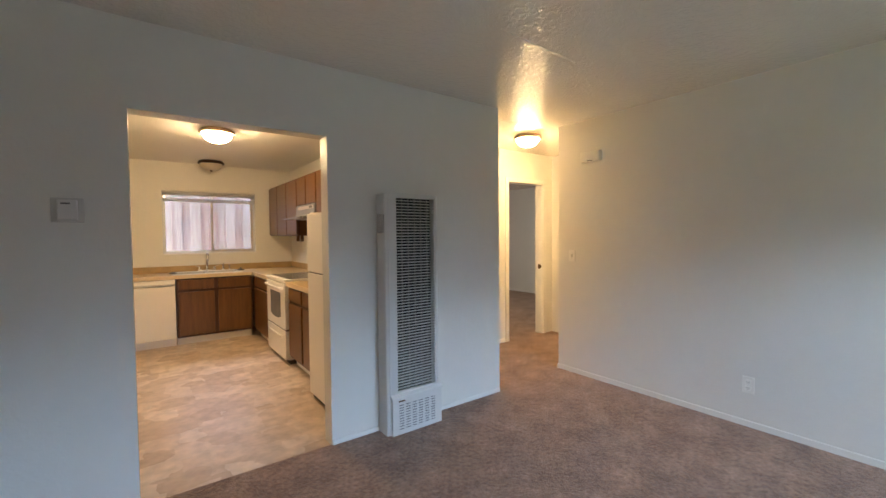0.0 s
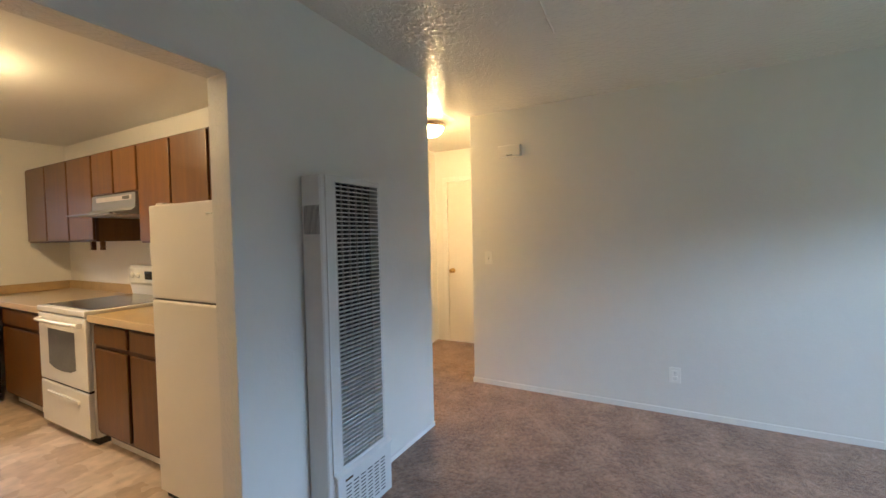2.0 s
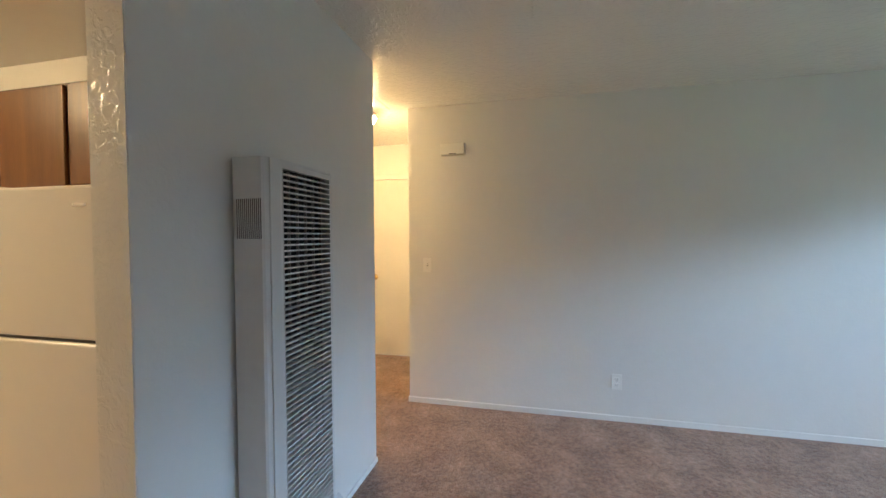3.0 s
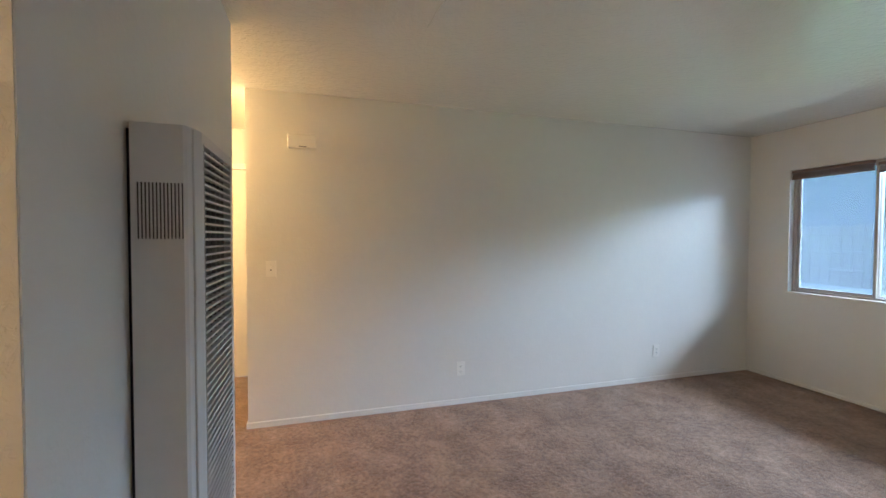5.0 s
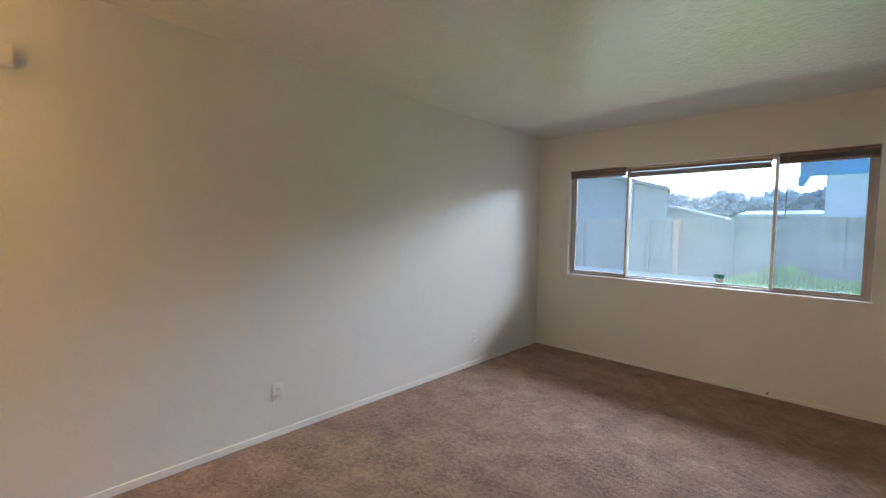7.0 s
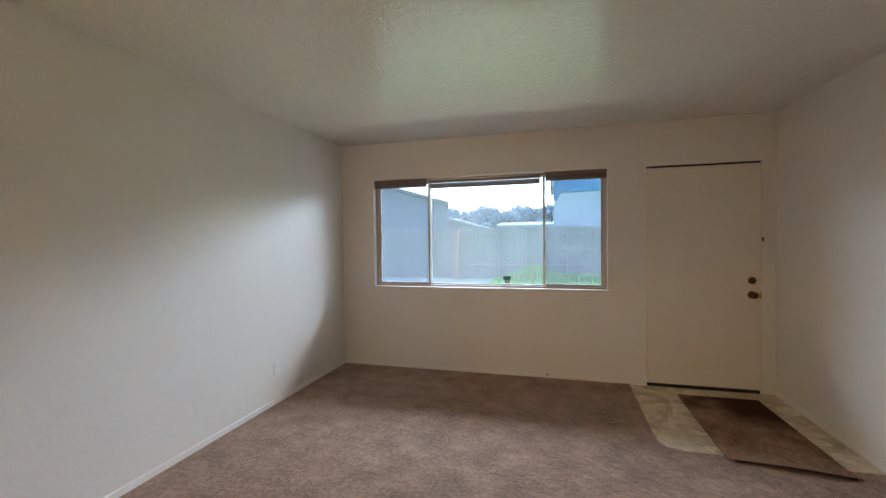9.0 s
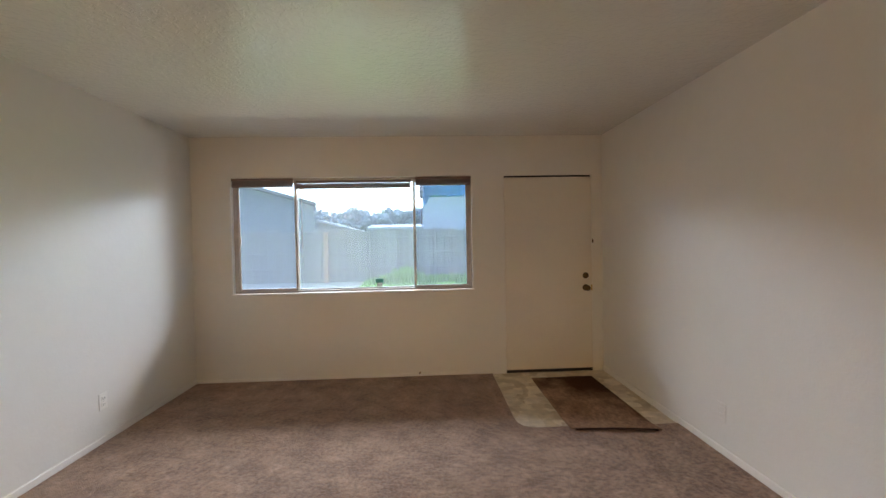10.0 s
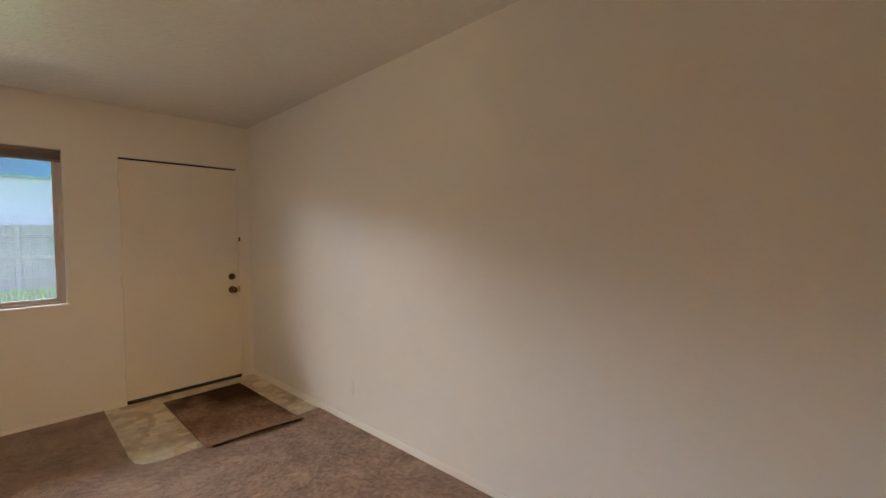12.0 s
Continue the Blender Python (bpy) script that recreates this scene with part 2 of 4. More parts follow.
APPL = make_mat("appliance_enamel", (0.80, 0.75, 0.68), 0.36, vary=0.015, scale=2)
APPL_W = make_mat("range_enamel", (0.83, 0.81, 0.77), 0.2, vary=0.03, scale=2)
BLACKGLASS = make_mat("black_glass", (0.02, 0.021, 0.024), 0.1, vary=0.2, scale=5)
OVENGLASS = make_mat("oven_glass", (0.20, 0.21, 0.22), 0.12, vary=0.1, scale=5)
# near-black for solid strips that draw the shade in door gaps
DARK = make_mat("gap_shade_dark", (0.012, 0.01, 0.009), 0.8, vary=0.2)
STEEL = make_mat("stainless_steel", (0.55, 0.54, 0.52), 0.3, metal=1.0, vary=0.06, scale=8, grain=(1, 12, 1))
CHROME = make_mat("chrome", (0.93, 0.93, 0.92), 0.26, metal=1.0, vary=0.02)
BRASS = make_mat("brass", (0.68, 0.46, 0.17), 0.2, metal=1.0, vary=0.08, scale=20)
OLDBRASS = make_mat("tarnished_brass", (0.14, 0.085, 0.04), 0.34, metal=1.0, vary=0.2, scale=40)
BRONZE = make_mat("bronze_rim", (0.72, 0.52, 0.36), 0.38, metal=0.4, vary=0.12, scale=14)
DKBRONZE = make_mat("dark_bronze_rim", (0.06, 0.035, 0.025), 0.4, metal=0.6, vary=0.15, scale=14)
ALU = make_mat("anodised_aluminium", (0.52, 0.46, 0.42), 0.42, metal=0.4, vary=0.1, scale=10)
ALU_LT = make_mat("mill_aluminium", (0.74, 0.74, 0.74), 0.35, metal=0.6, vary=0.06, scale=10)
BLIND = make_mat("blind_vinyl", (0.25, 0.165, 0.13), 0.5, vary=0.1, scale=8)
BLIND_K = make_mat("kitchen_blind_vinyl", (0.50, 0.47, 0.44), 0.5, vary=0.08, scale=8)
PLASTIC = make_mat("ivory_plastic", (0.90, 0.87, 0.80), 0.35, vary=0.03, scale=12)
PLASTIC_D = make_mat("shadow_plastic", (0.10, 0.09, 0.08), 0.6, vary=0.1)
HEAT = make_mat("heater_enamel", (0.73, 0.705, 0.66), 0.38, vary=0.05, scale=2.5, bump=0.04, bump_scale=260)
HEAT_SHADED = make_mat("shaded_bar_paint", (0.34, 0.31, 0.27), 0.45, vary=0.06)
HEAT_B = make_mat("aged_beige_plastic", (0.64, 0.61, 0.56), 0.5, vary=0.05)
TOGGLE = make_mat("toggle_slot_plastic", (0.42, 0.40, 0.36), 0.5, vary=0.05)
HEAT_V = make_mat("vent_shadow_paint", (0.10, 0.085, 0.07), 0.6, vary=0.1)
# near-black, puts the shade of recesses and slots into the colour
HEAT_D = make_mat("recess_shade_dark", (0.02, 0.018, 0.016), 0.7, vary=0.3, scale=9)
# tint holds back outdoor brightness; the veil colour adds a pale haze
GLASS = glass_mat("window_glass", (0.66, 0.76, 0.83), 0.28, (0.088, 0.094, 0.104))
GLASS_S = glass_mat("screened_glass", (0.57, 0.66, 0.76), 0.24, (0.080, 0.090, 0.105))
GLASS_K = glass_mat("kitchen_window_glass", (0.97, 0.96, 0.97), 0.16, (0.075, 0.075, 0.075))
STICKER = make_mat("green_sticker", (0.03, 0.30, 0.24), 0.4, vary=0.1)
STICKER_W = make_mat("white_sticker", (0.7, 0.72, 0.72), 0.4, vary=0.05)
LIT = lamp_glass("lit_kitchen_glass", (1.0, 0.71, 0.37), LAMP * 0.98)
LIT_HALL = lamp_glass("lit_hall_glass", (1.0, 0.67, 0.31), LAMP * 0.88)
UNLIT = make_mat("frosted_lamp_glass", (0.66, 0.60, 0.52), 0.4, vary=0.05)
GRASS = make_mat("lawn", (0.10, 0.25, 0.014), 0.9, colour2=(0.20, 0.42, 0.03), scale=1.2, bump=0.8, bump_scale=25,
                 patch=((0.10, 0.11, 0.04), 0.35, 0.55, 0.85))
FENCE = make_mat("weathered_fence_wood", (0.10, 0.095, 0.085), 0.85, colour2=(0.25, 0.225, 0.19), scale=2.2,
                 grain=(8, 8, 0.5), bump=0.3, bump_scale=30, object_vary=0.5)
FENCE_R = make_mat("redwood_fence", (0.25, 0.080, 0.050), 0.85, colour2=(0.56, 0.38, 0.33), scale=2.5,
                   grain=(9, 9, 0.4), bump=0.3, bump_scale=30, object_vary=0.5)
POSTWOOD = make_mat("orange_post_wood", (0.42, 0.22, 0.14), 0.8, vary=0.2, scale=5, grain=(6, 6, 0.6))
SIDING = make_mat("grey_siding", (0.15, 0.165, 0.18), 0.8, vary=0.1, scale=1.5)
STUCCO = make_mat("pale_stucco", (0.42, 0.43, 0.45), 0.85, vary=0.08, scale=2.5, bump=0.3, bump_scale=60)
BLUE = make_mat("blue_fascia_paint", (0.0, 0.28, 0.66), 0.5, vary=0.12, scale=2)
SHINGLE = make_mat("roof_shingle", (0.12, 0.115, 0.115), 0.9, vary=0.2, scale=5, bump=0.4, bump_scale=30)
PALE_ROOF = make_mat("pale_roof", (0.27, 0.28, 0.30), 0.7, vary=0.08, scale=3)
RUST = make_mat("red_wall", (0.13, 0.08, 0.08), 0.8, vary=0.15, scale=2)
# grey-blue leaf colour carries the distance haze; no mist is rendered
LEAF = leaf_mat("haze_blue_foliage", (0.24, 0.30, 0.32), (0.32, 0.38, 0.41))
BARK = make_mat("bark", (0.10, 0.075, 0.055), 0.9, vary=0.25, scale=5, bump=0.5)
SOIL = make_mat("bare_soil", (0.20, 0.19, 0.14), 0.95, colour2=(0.33, 0.31, 0.23), scale=2.0, bump=0.6, bump_scale=18)
CURL_SHADE = make_mat("curl_shade_dark", (0.035, 0.010, 0.006), 0.95, vary=0.3, scale=30)
CONCRETE = make_mat("exterior_wall", (0.45, 0.43, 0.40), 0.85, vary=0.1, scale=2)


# ---- mesh helpers ----
def mesh_of(name, bm, mat, smooth=False):
    me = bpy.data.meshes.new(name)
    bmesh.ops.recalc_face_normals(bm, faces=bm.faces)
    if smooth:
        for f in bm.faces:
            f.smooth = True
    bm.to_mesh(me)
    bm.free()
    me.materials.append(mat)
    return me


def thing(name, label, category, at=(0, 0, 0), group="", kind=""):
    ob = new(name)
    ob.empty_display_size = 0.05
    ob.matrix_basis = pose(*at)
    return tagged(ob, label, category, group, kind)


def part(name, bm, mat, parent, label="", smooth=False):
    """One mesh under a thing or a part; coordinates are the parent's own."""
    ob = new(name, mesh_of(name, bm, mat, smooth))
    ob.parent = parent
    if label:
        tagged(ob, label)
    return ob


def solid(name, bm, mat, label, category, kind="", group="", smooth=False):
    return tagged(new(name, mesh_of(name, bm, mat, smooth)), label, category, group, kind)


def boxes(*specs, bevel=0.0, seg=2):
    """A bmesh of boxes, each (x0, y0, z0, x1, y1, z1)."""
    bm = bmesh.new()
    for x0, y0, z0, x1, y1, z1 in specs:
        v = [bm.verts.new(p) for p in ((x0, y0, z0), (x1, y0, z0), (x1, y1, z0), (x0, y1, z0),
                                       (x0, y0, z1), (x1, y0, z1), (x1, y1, z1), (x0, y1, z1))]
        for q in ((0, 3, 2, 1), (4, 5, 6, 7), (0, 1, 5, 4), (1, 2, 6, 5), (2, 3, 7, 6), (3, 0, 4, 7)):
            bm.faces.new([v[i] for i in q])
    if bevel:
        bmesh.ops.bevel(bm, geom=bm.edges[:], offset=bevel, segments=seg, affect="EDGES", profile=0.6)
    return bm


def lathe(profile, n=32, axis="z", centre=(0, 0, 0)):
    """A surface of revolution; profile is (radius, height)."""
    bm = bmesh.new()
    rings = []
    for r, h in profile:
        ring = []
        for i in range(n):
            a = 2 * math.pi * i / n
            c, s = r * math.cos(a), r * math.sin(a)
            p = {"z": (c, s, h), "y": (c, h, s), "x": (h, c, s)}[axis]
            ring.append(bm.verts.new((p[0] + centre[0], p[1] + centre[1], p[2] + centre[2])))
        rings.append(ring)
    for a, b in zip(rings, rings[1:]):
        for i in range(n):
            bm.faces.new((a[i], a[(i + 1) % n], b[(i + 1) % n], b[i]))
    for ring in (rings[0], rings[-1]):
        bm.faces.new(ring)
    return bm


def tube(points, r, n=10):
    """A round bar along a polyline."""
    bm = bmesh.new()
    pts = [Vector(p) for p in points]
    rings = []
    for i, p in enumerate(pts):
        d = (pts[min(i + 1, len(pts) - 1)] - pts[max(i - 1, 0)]).normalized()
        u = d.cross(Vector((0, 0, 1)) if abs(d.z) < 0.9 else Vector((1, 0, 0))).normalized()
        w = d.cross(u)
        rings.append([bm.verts.new(p + r * (u * math.cos(2 * math.pi * k / n) + w * math.sin(2 * math.pi * k / n))) for k in range(n)])
    for a, b in zip(rings, rings[1:]):
        for k in range(n):
            bm.faces.new((a[k], a[(k + 1) % n], b[(k + 1) % n], b[k]))
    bm.faces.new(rings[0])
    bm.faces.new(rings[-1])
    return bm


def prism(outline, z0, z1, axis="z"):
    """An outline extruded along an axis: z takes (x, y), x takes (y, z), y takes (x, z)."""
    bm = bmesh.new()
    put = {"z": lambda a, b, h: (a, b, h), "x": lambda a, b, h: (h, a, b), "y": lambda a, b, h: (a, h, b)}[axis]
    lo = [bm.verts.new(put(a, b, z0)) for a, b in outline]
    hi = [bm.verts.new(put(a, b, z1)) for a, b in outline]
    n = len(outline)
    for i in range(n):
        bm.faces.new((lo[i], lo[(i + 1) % n], hi[(i + 1) % n], hi[i]))
    bm.faces.new(lo)
    bm.faces.new(hi)
    return bm


def bevelled(bm, offset, seg=2):
    bmesh.ops.bevel(bm, geom=bm.edges[:], offset=offset, segments=seg, affect="EDGES", profile=0.6)
    return bm


def merged(*bms):
    out = bmesh.new()
    for b in bms:
        me = bpy.data.meshes.new("tmp")
        b.to_mesh(me)
        b.free()
        out.from_mesh(me)
        bpy.data.meshes.remove(me)
    return out


# ---- structure ----
XE, XW, YS, YN = 3.59, -0.54, -2.105, 2.603      # living room faces
CZ, KZ = 2.44, 2.40                              # ceilings
KX, KY = 2.13, 6.77                              # kitchen east and north faces
HX, HY = 4.80, 3.74                              # hall east and north faces
W = 0.12

solid("wall_south", boxes((XW - .15, YS - .15, -.1, -.43, YS, 2.78), (-.43, YS - .15, 2.035, .485, YS, 2.78),
                          (.485, YS - .15, -.1, .815, YS, 2.78), (.815, YS - .15, -.1, 3.21, YS, .884),
                          (.815, YS - .15, 2.04, 3.21, YS, 2.78), (3.21, YS - .15, -.1, XE + .15, YS, 2.78)),
      WALL, "off-white painted wall around the front window and door", "wall", "structure")
solid("wall_east", boxes((XE, YS, -.1, XE + W, 2.69, 2.78)), WALL, "long off-white painted wall in soft window light", "wall", "structure")
solid("wall_west", boxes((XW - .15, YS, -.1, XW, KY + .15, 2.78)), WALL, "plain off-white painted wall beside the front door", "wall", "structure")
north = solid("wall_north", boxes((XW, YN, -.1, .165, YN + W, 2.78), (.165, YN, 2.007, 1.172, YN + W, 2.78), (1.172, YN, -.1, 2.673, YN + W, 2.78)),
              WALL, "off-white painted partition with a wide kitchen opening", "wall", "structure")
jb = boxes((.165, YN + .002, 0, .168, YN + W, 2.003), (1.169, YN + .002, 0, 1.172, YN + W, 2.003), (.168, YN + .002, 2.002, 1.169, YN + W, 2.007))
part("jamb_lining", jb, JAMB, north, "glossy painted lining with trowelled texture")
solid("wall_kitchen_north", boxes((XW, KY, -.1, .43, KY + .15, 2.78), (.43, KY, -.1, 1.60, KY + .15, 1.14),
                                  (.43, KY, 2.015, 1.60, KY + .15, 2.78), (1.60, KY, -.1, KX + W, KY + .15, 2.78)),
      WALL, "cream painted kitchen wall around the sink window", "wall", "structure")
solid("wall_kitchen_east", boxes((KX, YN + W, -.1, KX + W, KY, 2.78)), WALL, "cream painted kitchen wall behind the range", "wall", "structure")
solid("wall_hall_west", boxes((2.553, YN + W, -.1, 2.673, HY, 2.78)), WALL, "cream painted hall wall", "wall", "structure")
solid("wall_hall_south", boxes((XE + W, 2.57, -.1, HX + W, 2.69, 2.78)), WALL, "cream painted hall wall", "wall", "structure")
solid("wall_hall_east", boxes((HX, 2.69, -.1, HX + W, 2.80, 2.78), (HX, 2.80, 2.045, HX + W, 3.575, 2.78), (HX, 3.575, -.1, HX + W, HY, 2.78)),
      WALL, "cream painted hall wall with a closed door", "wall", "structure")
solid("wall_hall_north", boxes((2.25, HY, -.1, 3.945, HY + W, 2.78), (3.945, HY, 2.035, 4.60, HY + W, 2.78), (4.60, HY, -.1, 7.57, HY + W, 2.78)),
      WALL, "cream painted hall wall with the bedroom doorway", "wall", "structure")
solid("wall_bedroom_east", boxes((7.45, HY + W, -.1, 7.57, 7.6, 2.78)), WALL, "dim off-white bedroom wall", "wall", "structure")
solid("wall_bedroom_west", boxes((KX + W, HY + W, -.1, KX + W + .1, 7.6, 2.78)), WALL, "dim off-white bedroom wall", "wall", "structure")
solid("wall_bedroom_north", boxes((KX + W, 7.6, -.1, 3.2, 7.75, 2.78), (3.2, 7.6, -.1, 4.6, 7.75, .9), (3.2, 7.6, 2.0, 4.6, 7.75, 2.78), (4.6, 7.6, -.1, 7.57, 7.75, 2.78)),
      WALL, "dim off-white bedroom wall with an added window opening", "wall", "structure")
solid("ceiling", boxes((XW, YS, CZ, XE, YN, CZ + .16), (2.673, YN, CZ, XE, HY, CZ + .16), (XE, 2.69, CZ, HX, HY, CZ + .16)),
      CEIL, "off-white semi-gloss ceiling with trowelled texture", "ceiling", "structure")
solid("ceiling_kitchen", boxes((XW, YN + W, KZ, KX, KY, KZ + .2)), CEIL_K, "cream semi-gloss kitchen ceiling", "ceiling", "structure")
solid("ceiling_bedroom", boxes((KX + W + .1, HY + W, CZ, 7.45, 7.6, CZ + .16)), CEIL, "dim off-white bedroom ceiling", "ceiling", "structure")
# taped joints that show through the ceiling paint
for i, (x0, y0, x1, y1, w) in enumerate(((2.72, 2.84, 3.58, 2.85, .012), (1.74, 1.63, 2.42, 1.665, .008))):
    dx, dy = x1 - x0, y1 - y0
    ln = math.hypot(dx, dy)
    ux, uy = -dy / ln * w, dx / ln * w
    ridge = bmesh.new()
    n_seg = 14
    rows_v = []
    for k in range(n_seg + 1):
        f = k / n_seg
        wob = noise.noise(Vector((f * 6, i * 3.1, 0))) * .005
        cx, cy = x0 + dx * f, y0 + dy * f + wob
        rows_v.append([ridge.verts.new((cx + ux * s, cy + uy * s, CZ + .001 - d)) for s, d in ((-1, 0), (-.3, .0035), (.3, .0045), (1, 0))])
    for a, b in zip(rows_v, rows_v[1:]):
        for k in range(3):
            ridge.faces.new((a[k], a[k + 1], b[k + 1], b[k]))
    solid("trim", ridge, CEIL, "raised taped joint in the ceiling paint", "ceiling joint", "structure")
# the eaves are out of view; their depth limits daylight on the floor
solid("roof", boxes((XW - .6, YS - 2.05, 2.78, 8.2, 7.85, 2.92)), SHINGLE, "low unseen roof, its deep eaves sized to trim the daylight", "roof", "structure")

# floors
solid("floor_slab", boxes((XW - .15, YS - .15, -.12, 7.57, 7.75, -.02)), CONCRETE, "bare concrete floor slab", "floor", "structure")
solid("floor_kitchen", boxes((XW, YN + .01, -.02, KX, KY, .002)), VINYL, "beige sheet vinyl printed with stone blocks", "floor", "structure")
solid("floor_entry", boxes((XW, YS - .1, -.02, .70, -.74, .002)), VINYL2, "tan sheet vinyl patch at the front door", "floor", "structure")
carpet = bmesh.new()
outline = [(.632, YS), (.645, -1.06), (.635, -.96), (.60, -.90), (.54, -.872), (.45, -.868), (.25, -.872), (-.1, -.86), (-.35, -.85), (XW, -.845), (XW, YN + .008), (2.673, YN + .008), (2.673, HY),
           (3.945, HY), (3.945, HY + W), (KX + W + .1, HY + W), (KX + W + .1, 7.6), (7.45, 7.6), (7.45, HY + W), (4.60, HY + W), (4.60, HY), (HX, HY), (HX, 2.69), (XE, 2.69), (XE, YS)]
solid("floor_carpet", prism(outline, -.02, .012), CARPET, "worn taupe cut-pile carpet with trodden patches", "carpet", "structure")

# baseboards
H_B, T_B = .055, .011


def baseboard(*spec):
    solid("baseboard", boxes(spec, bevel=.003, seg=1), TRIM, "low white painted baseboard", "baseboard", "structure")


baseboard(XE - T_B, YS + T_B, .0, XE, 2.69, H_B)
baseboard(.64, YS, .0, XE, YS + T_B, H_B - .012)
baseboard(XW, YS, .0, XW + T_B, YN, H_B)
baseboard(1.172, YN - T_B, 0, 1.53, YN, H_B - .012)
baseboard(1.94, YN - T_B, 0, 2.673, YN, H_B - .012)
baseboard(XW + T_B, YN - T_B, 0, .165, YN, H_B - .012)
baseboard(XE - T_B, 2.69, 0, HX, 2.70, H_B)
baseboard(7.439, HY + W, 0, 7.45, 7.6, .07)
baseboard(2.40, 7.589, 0, 7.439, 7.6, .07)
baseboard(2.673, HY - T_B, 0, 3.88, HY, H_B)

# doorway to the bedroom: casing and strike plate
bd = thing("door_frame", "cream painted casing round the open bedroom doorway", "door frame", (0, 0, 0), kind="structure")
part("casing", boxes((3.885, HY - .014, 0, 3.945, HY, 2.09), bevel=.003, seg=1), TRIM, bd)
part("casing", boxes((4.60, HY - .014, 0, 4.665, HY, 2.09), bevel=.003, seg=1), TRIM, bd)
part("head_casing", boxes((3.945, HY - .014, 2.035, 4.60, HY, 2.09), bevel=.003, seg=1), TRIM, bd)
part("jamb", boxes((3.945, HY + .002, 0, 3.957, HY + W - .002, 2.035)), TRIM, bd)
part("jamb", boxes((4.588, HY + .002, 0, 4.60, HY + W - .002, 2.035)), TRIM, bd)
part("strike_plate", merged(boxes((4.586, HY + .03, .90, 4.588, HY + .07, .96)), lathe([(.004, -.012), (.02, -.01), (.02, .0)], 14, "x", (4.588, HY + .03, .93))), OLDBRASS, bd, "dark tarnished latch plate")

# closed hall door
hd = thing("door_hall", "closed cream flush hall door with a brass knob", "door", (HX, 0, 0), kind="structure")
part("door_leaf", boxes((.004, 2.804, .012, .044, 3.571, 2.040), bevel=.002, seg=1), DOOR, hd)
part("door_stop", boxes((.050, 2.801, .002, .062, 3.574, 2.044)), DOOR, hd)
part("head_casing", boxes((-.012, 2.74, 2.045, 0, 3.635, 2.10), bevel=.003, seg=1), TRIM, hd)
part("casing", boxes((-.012, 3.575, 0, 0, 3.635, 2.045), bevel=.003, seg=1), TRIM, hd)
part("casing", boxes((-.012, 2.745, 0, 0, 2.80, 2.045), bevel=.003, seg=1), TRIM, hd)
part("knob", lathe([(.032, .004), (.032, -.004), (.012, -.008), (.012, -.03), (.022, -.036), (.028, -.05), (.024, -.062), (.008, -.066)], 20, "x", (0, 3.51, .92)), BRASS, hd, "polished brass knob", True)


# ---- front door ----
fd = thing("front_door", "closed off-white flush front door with brass locks", "door", (0, YS, 0), kind="structure")
part("door_leaf", boxes((-.425, -.05, .035, .478, -.003, 2.017), bevel=.002, seg=1), DOOR, fd)
part("threshold", boxes((-.43, -.10, -.01, .485, -.012, .03), bevel=.004, seg=1), HEAT_D, fd, "dark metal threshold in shadow")
part("frame_side", boxes((.479, -.10, 0, .4848, -.006, 2.034)), TRIM, fd)
part("frame_side", boxes((-.4298, -.10, 0, -.426, -.001, 2.034)), TRIM, fd)
# the head is coloured dark so the gap above the leaf looks shaded
part("frame_head", boxes((-.4298, -.11, 2.020, .4848, -.03, 2.0348)), DARK, fd, "frame head coloured near-black as the shaded gap over the door")
for zh in (.22, 1.02, 1.84):
    hinge = merged(tube([(.482, .004, zh - .05), (.482, .004, zh + .05)], .006, 8), boxes((.468, -.003, zh - .048, .482, .001, zh + .048)))
    part("hinge", hinge, DOOR, fd, "painted-over hinge")
part("deadbolt", lathe([(.031, -.003), (.031, .006), (.024, .012), (.014, .014), (.012, .03), (.004, .032)], 22, "y", (-.358, 0, .996)), OLDBRASS, fd, "tarnished brass deadbolt", True)
part("knob", lathe([(.033, -.003), (.033, .004), (.013, .010), (.013, .03), (.023, .038), (.030, .052), (.026, .066), (.012, .070)], 22, "y", (-.358, 0, .871)), OLDBRASS, fd, "tarnished brass knob", True)
part("strike_plate", boxes((-.428, -.001, .84, -.414, .002, .90)), BRASS, fd)
part("strike_plate", boxes((-.428, -.001, .97, -.416, .002, 1.02)), DOOR, fd)
part("chain_keeper", boxes((-.444, 0, 1.335, -.428, .006, 1.373), bevel=.002, seg=1), OLDBRASS, fd)


# ---- front window ----
def slab_pane(x0, x1, z0, z1, y, mat, parent):
    p = part("pane", boxes((x0, y - .002, z0, x1, y + .002, z1)), mat, parent)
    p.visible_shadow = False
    return p


def sash(name, x0, x1, z0, z1, y, w, glass, parent, mat):
    s = part(name, merged(boxes((x0, y - .012, z0, x0 + w, y + .012, z1), bevel=.002, seg=1), boxes((x1 - w, y - .012, z0, x1, y + .012, z1), bevel=.002, seg=1),
                          boxes((x0 + w, y - .011, z0, x1 - w, y + .011, z0 + w), bevel=.002, seg=1), boxes((x0 + w, y - .011, z1 - w, x1 - w, y + .011, z1), bevel=.002, seg=1)),
             mat, parent)
    p = part("pane", boxes((x0 + w, y - .002, z0 + w, x1 - w, y + .002, z1 - w)), glass, s)
    p.visible_shadow = False
    return s


X0, X1, Z0, Z1 = .815, 3.21, .884, 2.04
M1, M2 = 1.40, 2.59
fw = thing("window_1", "wide aluminium slider with three lights and hazy glass", "window", (0, YS, 0), kind="structure")
